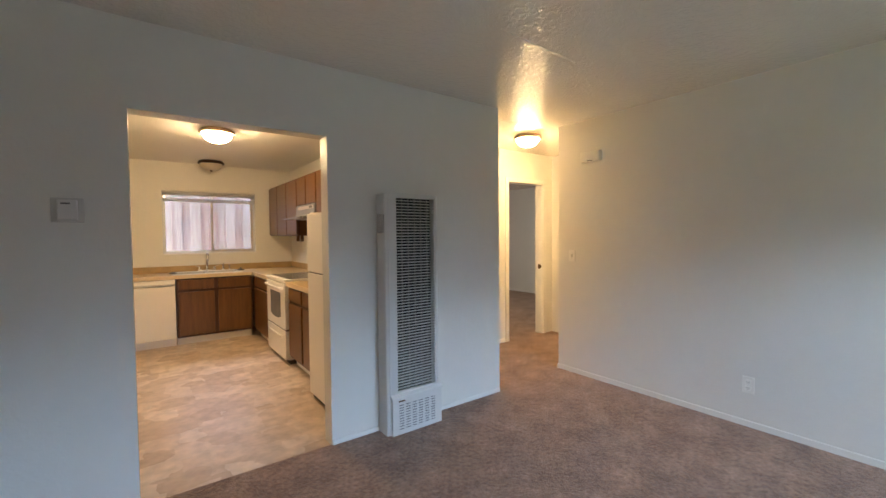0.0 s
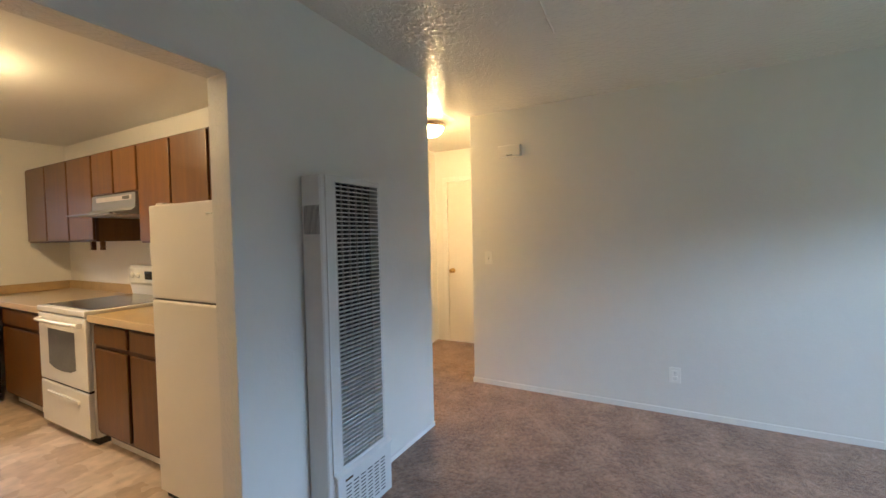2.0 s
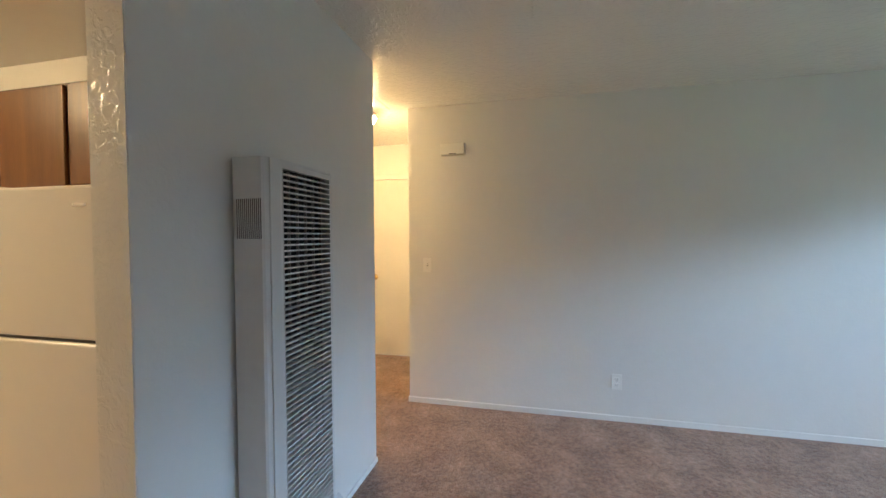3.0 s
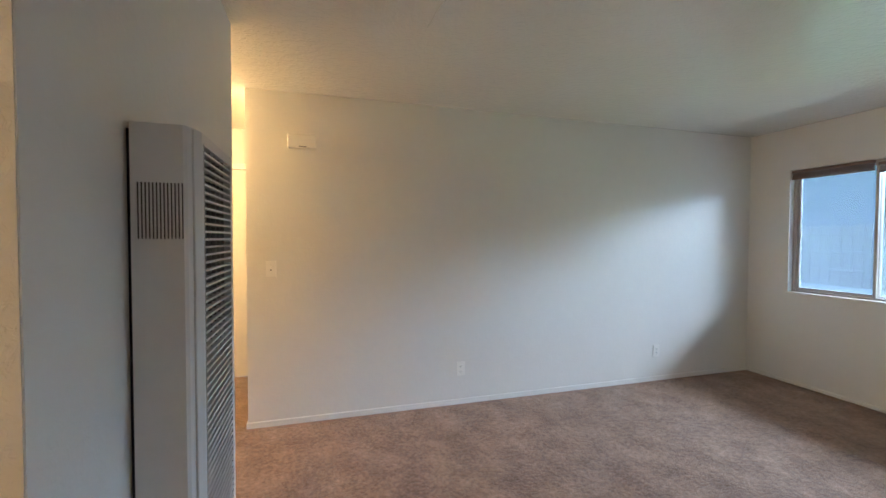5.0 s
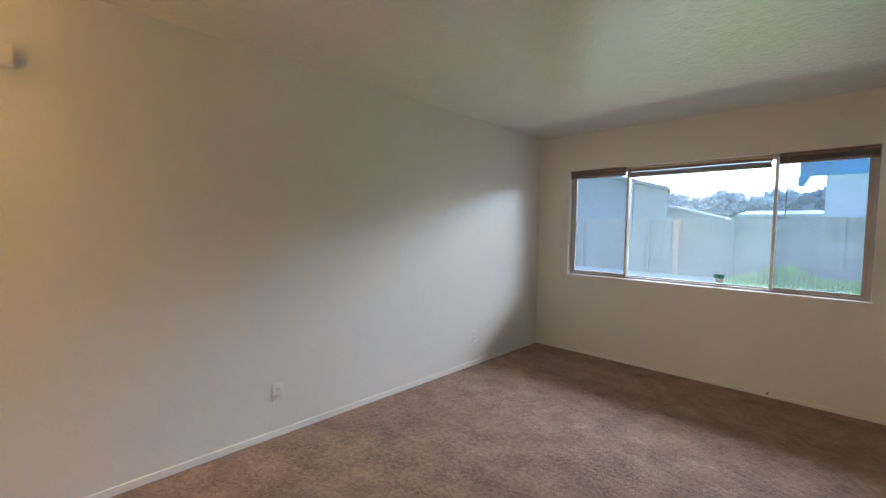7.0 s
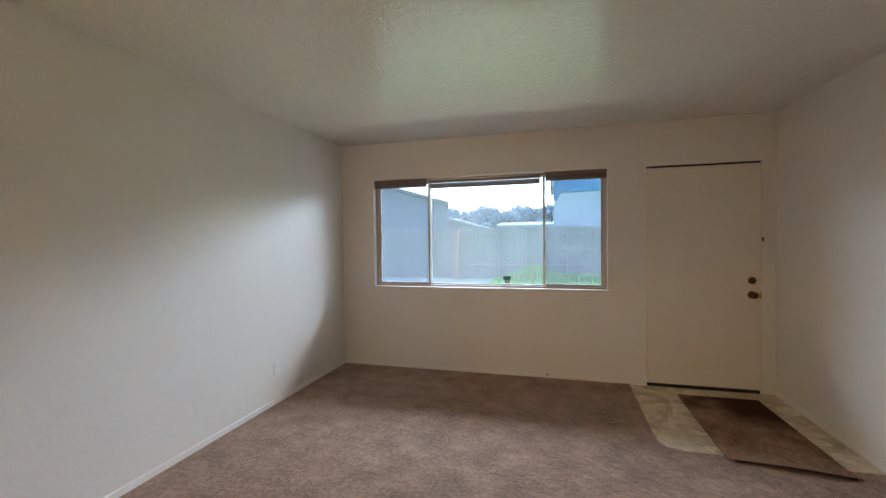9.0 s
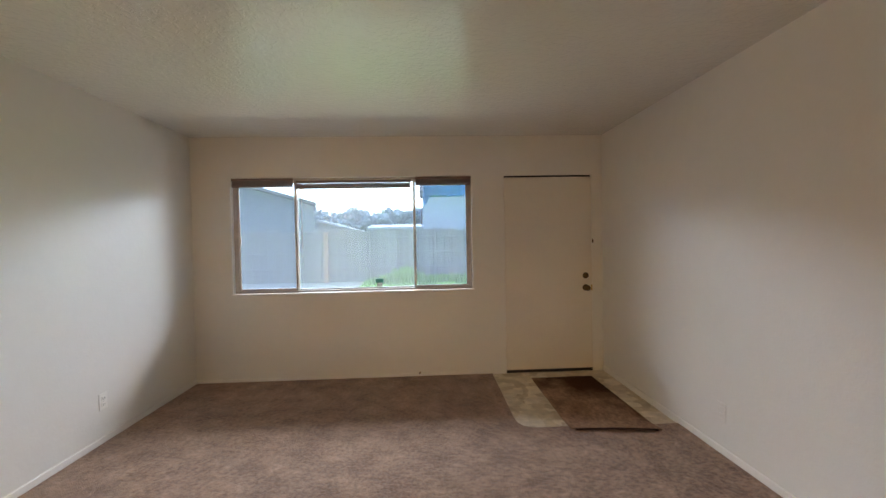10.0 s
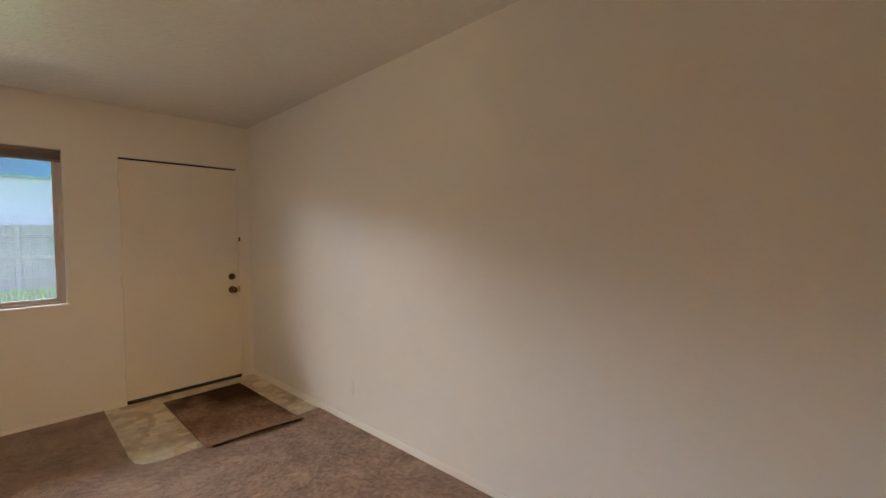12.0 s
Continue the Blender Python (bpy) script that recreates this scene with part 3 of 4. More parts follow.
part("window_frame", merged(boxes((X0, -.135, Z0, X0 + .03, -.055, Z1), bevel=.003, seg=1), boxes((X1 - .03, -.135, Z0, X1, -.055, Z1), bevel=.003, seg=1),
                            boxes((X0 + .03, -.134, Z0, X1 - .03, -.056, Z0 + .022), bevel=.003, seg=1), boxes((X0 + .03, -.134, Z1 - .025, X1 - .03, -.056, Z1), bevel=.003, seg=1)), ALU, fw)
sash("sliding_sash", X0 + .03, M1 + .012, Z0 + .022, Z1 - .025, -.078, .024, GLASS_S, fw, ALU)
sash("sliding_sash", M2 - .012, X1 - .03, Z0 + .022, Z1 - .025, -.078, .024, GLASS_S, fw, ALU)
sash("fixed_sash", M1 - .004, M2 + .004, Z0 + .022, Z1 - .025, -.108, .012, GLASS, fw, ALU_LT)
part("mullion", boxes((M1 - .012, -.064, Z0 + .022, M1 + .010, -.040, Z1 - .025), bevel=.002, seg=1), ALU_LT, fw, "pale aluminium meeting stile")
part("mullion", boxes((M2 - .010, -.064, Z0 + .022, M2 + .012, -.040, Z1 - .025), bevel=.002, seg=1), ALU, fw)
part("window_sill", boxes((X0 - .012, -.055, Z0 - .012, X1 + .012, .010, Z0 + .004), bevel=.004), TRIM, fw, "white painted sill edge")
part("latch", boxes((3.14, -.066, 1.38, 3.165, -.05, 1.46), bevel=.004), ALU, fw)
part("sticker", boxes((1.735, -.1055, .962, 1.815, -.1045, 1.0)), STICKER, fw, "small dark green alarm sticker")
part("sticker", boxes((1.745, -.1056, .925, 1.80, -.1047, .960)), STICKER_W, fw, "small pale sticker")


def raised_blind(name, x0, x1, z_top, y, n_slats, mat, label):
    t = thing(name, label, "blind", (x0, y, z_top), group="blinds in the front window" if y < 0 else "")
    w = x1 - x0
    part("headrail", boxes((0, -.014, -.026, w, .014, 0), bevel=.002, seg=1), mat, t)
    for k in range(n_slats):
        z = -.031 - k * .0046
        part("slat", boxes((.004, -.0125 + .0012 * math.sin(k * 2.1), z - .0022, w - .004, .0125 + .0012 * math.sin(k * 1.7), z)), mat, t)
    zb = -.031 - n_slats * .0046
    part("bottom_rail", boxes((.002, -.013, zb - .014, w - .002, .013, zb), bevel=.003, seg=1), mat, t)
    return t


right_blind = raised_blind("window_blind", X0 + .004, M1 - .014, 2.036, YS - .024, 9, BLIND, "brown mini blind pulled fully up over the side light")
middle_blind = raised_blind("window_blind", M1 + .03, M2 - .014, 2.010, YS - .024, 8, BLIND, "brown mini blind pulled up below a bright gap")
raised_blind("window_blind", M2 + .014, X1 - .004, 2.036, YS - .024, 9, BLIND, "brown mini blind pulled fully up over the side light")


def tilt_wand(blind, dx, drop):
    """A thin clear-brown rod hanging from the headrail on a small hook."""
    w = part("tilt_wand", tube([(dx, .018, -.05), (dx + .002, .020, -drop)], .0032, 6), BLIND, blind, "thin hanging tilt wand")
    part("hook", tube([(dx, .012, -.022), (dx, .020, -.034), (dx, .018, -.052)], .002, 6), ALU, w)


tilt_wand(middle_blind, 2.52 - M1 - .03, .67)
tilt_wand(right_blind, 1.326 - X0 - .004, .52)


# ---- wall plates and small wall things ----
def plate_thing(name, label, category, m, kind_of, group="", paint=PLASTIC):
    """Wall plate lying in local x-z, facing local -y."""
    t = thing(name, label, category, group=group)
    part("plate", boxes((-.036, -.006, -.058, .036, 0, .058), bevel=.0025), paint, t)
    if kind_of == "outlet":
        for dz in (-.021, .021):
            f = part("receptacle", boxes((-.017, -.0085, dz - .014, .017, -.005, dz + .014), bevel=.003), paint, t)
            part("slots", boxes((-.008, -.0092, dz - .004, -.006, -.008, dz + .006), (.006, -.0092, dz - .004, .008, -.008, dz + .006), (-.002, -.0092, dz - .010, .002, -.008, dz - .006)), PLASTIC_D if paint is PLASTIC else paint, f)
    else:
        part("toggle", boxes((-.005, -.018, -.002, .005, -.005, .014), bevel=.002), PLASTIC, t)
        part("toggle_slot", boxes((-.006, -.0068, -.013, .006, -.0058, .013)), TOGGLE, t)
    for dz in ((0,) if kind_of == "outlet" else (-.03, .03)):
        part("screw", lathe([(.003, -.0072), (.003, -.0055)], 8, "y", (0, 0, dz)), ALU_LT, t)
    t.matrix_basis = m
    return t


plate_thing("wall_outlet", "ivory duplex outlet low on the long wall", "outlet", pose(XE, 1.077, .305, 0, 0, -90), "outlet", "outlets")
plate_thing("wall_outlet", "ivory duplex outlet near the window corner", "outlet", pose(XE, -.927, .302, 0, 0, -90), "outlet", "outlets")
plate_thing("wall_outlet", "painted-over outlet on the wall by the door", "outlet", pose(XW, -.42, .275, 0, 0, 90), "outlet", "outlets", WALL)
plate_thing("light_switch", "ivory toggle switch by the hall corner", "switch", pose(XE, 2.53, 1.16, 0, 0, -90), "switch")

ch = thing("door_chime", "ivory plastic door chime box with grille slots", "door chime", (XE, 2.31, 2.082))
part("cover", boxes((-.052, -.098, -.047, 0, .098, .047), bevel=.006, seg=3), PLASTIC, ch)
for k in range(3):
    part("slot", boxes((-.0535, -.030 + k * .019, -.042, -.0515, -.015 + k * .019, -.036)), PLASTIC_D, ch)
th = thing("thermostat", "old beige wall thermostat with a small scale window", "thermostat", (-.06, YN, 1.497))
part("back_plate", boxes((-.058, -.008, -.056, .058, 0, .056), bevel=.003), HEAT_B, th)
part("cover", boxes((-.034, -.034, -.046, .036, -.008, .046), bevel=.006, seg=3), HEAT, th)
part("scale_window", boxes((-.020, -.0355, .026, .012, -.0335, .033)), PLASTIC_D, th)
cx = thing("coax_stub", "short cable end poking out above the carpet", "cable", (1.37, YS + T_B, .047))
part("cable", tube([(0, -.012, 0), (0, .01, .004), (.008, .025, -.002)], .006, 8), PLASTIC_D, cx)
part("connector", lathe([(.008, .006), (.008, .018), (.005, .02)], 10, "y", (.003, 0, .003)), BRASS, cx)
for xp in (1.69, 1.83):
    bp = thing("blank_plate", "painted-over blank plate under the window", "wall plate", (xp, YS, .31), group="blank plates")
    part("plate", boxes((-.035, 0, -.057, .035, .005, .057), bevel=.002), WALL, bp)
    part("screw", lathe([(.003, .004), (.003, .0062)], 8, "y", (0, 0, .04)), WALL, bp)


# ---- wall heater ----
HT = thing("wall_heater", "tall beige gas wall heater with louvred front", "heater", (1.505, YN, 0))
HW, HD, HH = .43, .14, 1.65
GX0, GX1 = .077, .391
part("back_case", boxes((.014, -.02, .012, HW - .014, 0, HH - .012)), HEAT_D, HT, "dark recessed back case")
# cabinet shell: sides with chamfered corners, and the top
left = [(0, -.011), (0, -.117), (.006, -.124), (.022, -.129), (.027, -.1335), (GX0 - .012, -HD), (GX0, -HD), (GX0, -HD + .02), (.03, -.10), (.012, -.011)]
right = [(HW, -.011), (HW, -.121), (HW - .008, -.128), (GX1 + .014, -HD), (GX1, -HD), (GX1, -HD + .02), (HW - .03, -.10), (HW - .012, -.011)]
part("side_panel", prism(left, .012, HH), HEAT, HT)
part("side_panel", prism(right, .012, HH), HEAT, HT)
part("corner_bead", tube([(.024, -.1325, .275), (.024, -.1325, HH - .004)], .0035, 6), HEAT, HT, "pale pressed edge")
top = part("top_panel", bevelled(prism([(.004, -.011), (.004, -.118), (.024, -.131), (GX0, -HD + .001), (GX1, -HD + .001), (HW - .006, -.124), (HW - .004, -.011)], HH - .008, HH + .002), .002, 1), HEAT, HT)
for x in (GX0 + .004, GX0 + .162):
    part("top_vent", boxes((x, -HD + .016, HH + .002, x + .14, -HD + .034, HH + .006), bevel=.0015, seg=1), HEAT, top)
part("well", boxes((GX0, -HD + .052, .27, GX1, -HD + .057, HH - .008)), HEAT_D, HT, "near-black sheet for the unlit depth behind the louvres")
# side vent: pressed louvres, with a dark strip laid in for each slot's shade
vent = part("side_vent", boxes((-.0010, -.118, 1.382, .002, -.018, 1.519)), HEAT, HT, "pressed vent in the side panel")
for k in range(13):
    y = -.1165 + k * .0074
    part("slot", boxes((-.0016, y, 1.386, .0005, y + .0030, 1.515)), HEAT_V, vent)
    part("louvre", bevelled(prism([(-.0008, y + .0030), (-.0036, y + .0036), (-.0030, y + .0058), (-.0008, y + .0066)], 1.387, 1.514), .0004, 1), HEAT, vent)
# front grille
grille = part("grille", boxes((GX0, -HD, HH - .028, GX1, -HD + .02, HH - .008)), HEAT, HT)
part("lower_rail", boxes((GX0, -HD, .27, GX1, -HD + .02, .30)), HEAT, grille)
N_ROW = 66
PITCH = (HH - .03 - .30) / N_ROW
sl = prism([(-HD - .002, .0004), (-HD, 0), (-HD + .019, .0026), (-HD + .019, .0036), (-HD, .0060), (-HD - .002, .0055)], GX0, GX1, "x")
slat_mesh = mesh_of("slat", sl, HEAT)
for k in range(N_ROW):
    s = new("slat", slat_mesh)
    s.parent = grille
    s.location = (0, 0, .301 + k * PITCH)
for k in range(7):
    x = GX0 + .0005 + k * (GX1 - GX0 - .0055) / 6
    # inner bars get darker enamel in place of the shade behind the slats
    part("bar", boxes((x, -HD + (.009 if 0 < k < 6 else -.0015), .30, x + .0022, -HD + .019, HH - .026)), HEAT_SHADED if 0 < k < 6 else HEAT, grille)
# lower access panel
lo = part("access_panel", boxes((.028, -HD - .014, .012, HW + .004, -HD + .002, .258), bevel=.004), HEAT, HT, "louvred lower access panel")
part("panel_ledge", bevelled(prism([(-HD - .018, .258), (-HD - .018, .272), (-HD + .004, .292), (-HD + .004, .258)], .022, HW + .012, "x"), .0025, 1), HEAT, HT)
for c in range(6):
    x = .078 + c * .052
    for r in range(10):
        z = .045 + r * .018
        # slots are near-black boxes on the panel, drawn as shaded openings
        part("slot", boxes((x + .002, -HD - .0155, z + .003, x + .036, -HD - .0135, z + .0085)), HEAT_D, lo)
        part("louvre", boxes((x, -HD - .0175, z, x + .033, -HD - .013, z + .0045)), HEAT, lo)
part("door_catch", boxes((.075, -HD - .017, .238, .125, -HD - .013, .246)), OLDBRASS, lo)
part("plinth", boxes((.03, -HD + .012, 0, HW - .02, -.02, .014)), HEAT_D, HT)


# ---- door mat: a remnant of carpet with a curled front edge ----
mat_bm = bmesh.new()
nx, ny = 22, 30
grid = []
for j in range(ny + 1):
    row = []
    fy = j / ny
    for i in range(nx + 1):
        fx = i / nx
        x = -.338 + .615 * fx + .02 * (fy - .5) * (fx - .5)
        y = -1.93 + 1.14 * fy + .012 * math.sin(fx * 3.0) * fy - .075 * fx * fy + .05 * fy
        curl = max(0, (fy - .86) / .14)
        z = .004 + .026 * curl ** 1.6 * (0.35 + .65 * math.sin(math.pi * min(1, fx * .9 + .08))) + .0015 * noise.noise(Vector((x * 6, y * 6, 0)))
        row.append((x, y, z))
    grid.append(row)
top_v = [[mat_bm.verts.new((x, y, z + .005)) for x, y, z in r] for r in grid]
bot_v = [[mat_bm.verts.new((x, y, z)) for x, y, z in r] for r in grid]
for j in range(ny):
    for i in range(nx):
        mat_bm.faces.new((top_v[j][i], top_v[j][i + 1], top_v[j + 1][i + 1], top_v[j + 1][i]))
        mat_bm.faces.new((bot_v[j][i], bot_v[j + 1][i], bot_v[j + 1][i + 1], bot_v[j][i + 1]))
for i in range(nx):
    mat_bm.faces.new((top_v[0][i], bot_v[0][i], bot_v[0][i + 1], top_v[0][i + 1]))
    mat_bm.faces.new((top_v[ny][i], top_v[ny][i + 1], bot_v[ny][i + 1], bot_v[ny][i]))
for j in range(ny):
    mat_bm.faces.new((top_v[j][0], top_v[j + 1][0], bot_v[j + 1][0], bot_v[j][0]))
    mat_bm.faces.new((top_v[j][nx], bot_v[j][nx], bot_v[j + 1][nx], top_v[j + 1][nx]))
mat = thing("door_mat", "stained brown carpet remnant curling at its front edge", "door mat")
part("carpet_top", mat_bm, MAT_CARPET, mat, smooth=True)
# near-black tube drawn as the shadow line below the curl
rim = tube([(x, y + .003, z + .001) for x, y, z in grid[ny][1:-1]], .0065, 6)
part("edge_shade", rim, CURL_SHADE, mat, "dark strip in place of the shadow under the curled edge")


# ---- ceiling lamps ----
def dome_lamp(x, y, z, rim_mat, glass_mat_, label, r=.165):
    t = thing("ceiling_lamp", label, "ceiling lamp", (x, y, z), group="flush dome lamps")
    part("rim", lathe([(r * .7, 0), (r * .86, -.003), (r * .94, -.014), (r * 1.0, -.030), (r * .99, -.042), (r * .88, -.045), (r * .8, -.036), (r * .8, -.004)], 40), rim_mat, t, smooth=True)
    part("glass_bowl", lathe([(r * .80, -.028), (r * .84, -.046), (r * .78, -.070), (r * .65, -.096), (r * .44, -.115), (r * .2, -.125), (.008, -.127)], 40), glass_mat_, t, smooth=True)
    part("finial", lathe([(.008, -.124), (.016, -.129), (.013, -.139), (.004, -.144)], 14), rim_mat, t, smooth=True)
    return t


dome_lamp(.815, 4.53, KZ, BRONZE, LIT, "lit flush dome lamp with bronze rim", .155)
dome_lamp(.985, 6.40, KZ, DKBRONZE, UNLIT, "unlit frosted dome lamp with dark rim", .16)
dome_lamp(3.60, 3.11, CZ, BRONZE, LIT_HALL, "lit flush dome lamp with bronze rim in the hall", .147)


# ---- kitchen ----
CT = .89                 # counter top
FX, FY = 1.44, 6.15      # faces of the east and north base units
UX = 1.80                # faces of the wall units


def base_unit(name, label, x, y, rz, width, doors, drawers=True, depth=.58):
    """A floor cabinet: local x along the face, -y out of the face."""
    t = thing(name, label, "base cabinet", (x, y, 0), group="base cabinets")
    t.matrix_basis = pose(x, y, 0, 0, 0, rz)
    part("body", boxes((0, .02, .10, width, depth, CT - .04)), WOOD_EDGE, t)
    part("face_frame", boxes((0, 0, .10, width, .02, CT - .04)), WOOD_EDGE, t)
    part("toe_kick", boxes((0, .06, 0, width, .075, .10)), TRIM, t, "pale vinyl toe kick")
    w = width / doors
    for k in range(doors):
        a, b = k * w + .022, (k + 1) * w - .022
        z1 = CT - .06
        if drawers:
            part("drawer_front", boxes((a, -.018, .705, b, 0, z1), bevel=.005), WOOD, t)
            z1 = .675
        part("door", boxes((a, -.018, .125, b, 0, z1), bevel=.005), WOOD, t)
    return t


base_unit("sink_cabinet", "dark brown sink base cabinet with two doors", .535, FY, 0, .875, 2)
base_unit("corner_cabinet", "dark brown corner base cabinet in shadow", FX, FY - .04, -90, .83, 1)
base_unit("base_cabinet", "dark brown base cabinet beside the range", FX, 4.47, -90, .91, 2)
base_unit("base_cabinet", "dark brown base cabinet beside the dishwasher", -.57, FY, 0, .45, 1)

ctr = thing("worktop", "tan laminate worktop with pale front edge", "worktop", (0, 0, CT))
part("slab", boxes((XW, FY - .02, -.04, .50, KY, 0), (.50, FY - .02, -.04, 1.30, FY + .05, 0), (.50, KY - .09, -.04, 1.30, KY, 0), (1.30, FY - .02, -.04, KX, KY, 0),
                   (FX - .02, 5.275, -.04, KX, FY - .02, 0)), LAMINATE, ctr)
part("front_edge", boxes((XW, FY - .034, -.042, FX - .02, FY - .02, .004), bevel=.004), LAM_EDGE, ctr)
part("front_edge", boxes((FX - .034, 5.275, -.042, FX - .02, FY - .034, .004), bevel=.004), LAM_EDGE, ctr)
part("backsplash", boxes((XW, KY - .018, 0, KX - .018, KY, .085), bevel=.003, seg=1), LAMINATE, ctr)
part("backsplash", boxes((KX - .018, 5.275, 0, KX, KY, .085), bevel=.003, seg=1), LAMINATE, ctr)
ct2 = thing("worktop", "short tan laminate worktop between range and refrigerator", "worktop", (0, 0, CT))
part("slab", boxes((FX - .02, 3.56, -.04, KX, 4.49, 0)), LAMINATE, ct2)
part("front_edge", boxes((FX - .034, 3.56, -.042, FX - .02, 4.49, .004), bevel=.004), LAM_EDGE, ct2)
part("backsplash", boxes((KX - .018, 3.56, 0, KX, 4.49, .085), bevel=.003, seg=1), LAMINATE, ct2)

# sink
sk = thing("kitchen_sink", "white-rimmed stainless double sink under the window", "sink", (.90, FY + .29, CT))
part("rim", boxes((-.40, -.235, 0, .40, -.20, .012), (-.40, .16, 0, .40, .235, .012), (-.40, -.20, 0, -.365, .16, .012), (.365, -.20, 0, .40, .16, .012), (-.02, -.20, 0, .02, .16, .010), bevel=.004), APPL_W, sk, "pale enamel rim")
for x0, x1 in ((-.365, -.02), (.02, .365)):
    part("bowl", boxes((x0, -.20, -.17, x1, .16, -.165), (x0, -.20, -.165, x0 + .004, .16, .004), (x1 - .004, -.20, -.165, x1, .16, .004),
                       (x0 + .004, -.20, -.165, x1 - .004, -.196, .004), (x0 + .004, .156, -.165, x1 - .004, .16, .004)), STEEL, sk)
fc = thing("faucet", "chrome gooseneck kitchen faucet with two levers", "faucet", (.93, FY + .49, CT + .012))
part("deck_plate", boxes((-.115, -.028, 0, .115, .028, .014), bevel=.006), CHROME, fc)
goose = [(0, 0, .01), (0, 0, .17)] + [(0, -.055 + .055 * math.cos(a), .17 + .06 * math.sin(a)) for a in [math.pi * k / 8 for k in range(1, 9)]] + [(0, -.112, .14)]
part("spout", tube(goose, .016, 12), CHROME, fc, smooth=True)
for x in (-.09, .09):
    h = part("valve", lathe([(.02, .012), (.018, .03), (.012, .05), (.006, .056)], 16, "z", (x, 0, 0)), CHROME, fc, smooth=True)
    part("lever", tube([(x, 0, .05), (x * 1.25, -.02, .066), (x * 1.5, -.04, .07)], .006, 8), CHROME, h)
sp = thing("side_sprayer", "chrome sprayer beside the faucet", "sprayer", (1.13, FY + .49, CT + .012))
part("holder", lathe([(.02, 0), (.018, .02), (.012, .03)], 16), CHROME, sp, smooth=True)
part("spray_head", lathe([(.010, .03), (.013, .07), (.016, .09), (.006, .10)], 16), CHROME, sp, smooth=True)
sd = thing("soap_dispenser", "small chrome dispenser at the sink", "dispenser", (1.21, FY + .49, CT + .012))
part("stem", lathe([(.018, 0), (.016, .012), (.007, .02), (.007, .075)], 14), CHROME, sd, smooth=True)
part("nozzle", tube([(0, 0, .072), (0, -.03, .078), (0, -.06, .07)], .006, 8), CHROME, sd)
stp = thing("sink_strainer", "dark rubber sink stopper resting on the sink rim", "sink stopper", (1.33, FY + .33, CT + .004))
part("disc", lathe([(.045, 0), (.05, .008), (.035, .018), (.014, .022), (.012, .038), (.004, .042)], 20), PLASTIC_D, stp, smooth=True)
st2 = thing("sink_strainer", "dark drain basket resting on the worktop", "sink stopper", (.515, FY + .22, CT + .012))
part("disc", lathe([(.040, 0), (.045, .006), (.03, .012), (.01, .016)], 18), PLASTIC_D, st2, smooth=True)

# dishwasher
dw = thing("dishwasher", "white built-in dishwasher with a recessed grip", "dishwasher", (-.10, FY, 0))
part("tub", boxes((.006, .02, .10, .624, .57, CT - .045)), APPL, dw)
part("door_panel", boxes((.008, -.028, .10, .622, .02, .765), bevel=.006), APPL, dw)
part("control_panel", bevelled(prism([(-.028, .775), (-.040, .80), (-.034, CT - .047), (.02, CT - .047), (.02, .775)], .008, .622, "x"), .004), APPL, dw)
part("kick_plate", boxes((.008, .045, .0, .622, .06, .095), bevel=.002, seg=1), PLASTIC, dw, "pale grey kick plate")

# range
RY0, RX = 4.50, 1.40
rg = thing("kitchen_range", "white freestanding electric range with black glass top", "range", (RX, RY0, 0))
RW = .765
part("body", boxes((.035, .004, .05, .70, RW - .004, .875), bevel=.003, seg=1), APPL_W, rg)
part("plinth", boxes((.05, .01, 0, .68, RW - .01, .052)), HEAT_D, rg, "dark recessed plinth")
part("cooktop_frame", boxes((-.005, 0, .875, .645, RW, .915), bevel=.010, seg=3), APPL_W, rg)
part("cooktop_glass", boxes((.045, .03, .9145, .62, RW - .03, .9185), bevel=.0015, seg=1), BLACKGLASS, rg, "black ceramic glass")
od = part("oven_door", boxes((0, .006, .375, .035, RW - .006, .865), bevel=.008, seg=3), APPL_W, rg)
part("oven_window", bevelled(prism([(.17, .50), (.25, .475), (.38, .467), (.51, .475), (.595, .50), (.595, .76), (.17, .76)], -.002, .006, "x"), .0015, 1), OVENGLASS, od, "grey oven glass with curved foot")
part("handle", merged(tube([(-.02, .06, .815)] + [(-.036 - .008 * math.sin(math.pi * k / 8), .08 + (RW - .16) * k / 8, .822) for k in range(9)] + [(-.02, RW - .06, .815)], .013, 10),
                      boxes((-.03, .05, .80, .004, .078, .835), bevel=.005), boxes((-.03, RW - .078, .80, .004, RW - .05, .835), bevel=.005)), APPL_W, od, "curved white bar handle")
part("door_gap", boxes((.012, .008, .362, .036, RW - .008, .378)), DARK, rg)
dr = part("storage_drawer", boxes((0, .006, .055, .035, RW - .006, .362), bevel=.008, seg=3), APPL_W, rg)
part("drawer_grip", bevelled(prism([(.13, .275), (.38, .262), (.635, .275), (.635, .297), (.13, .297)], -.012, .004, "x"), .005), APPL_W, dr)
bg = part("backguard", bevelled(prism([(.62, .915), (.615, 1.0), (.60, 1.02), (.60, 1.145), (.615, 1.165), (.69, 1.165), (.69, .915)], 0, RW, "y"), .008, 3), APPL_W, rg)
for y in (.08, .17, .60, .69):
    part("control_knob", lathe([(.024, .601), (.022, .585), (.012, .578), (.003, .577)], 18, "x", (0, y, 1.085)), APPL_W, bg, smooth=True)
part("clock_panel", boxes((.597, .27, 1.05, .601, .50, 1.12)), BLACKGLASS, bg)

# refrigerator
FRX, FRY0, FRW, FRH = 1.325, 2.78, .735, 1.555
fr = thing("refrigerator", "almond top-freezer refrigerator with plain doors", "refrigerator", (FRX, FRY0, 0))
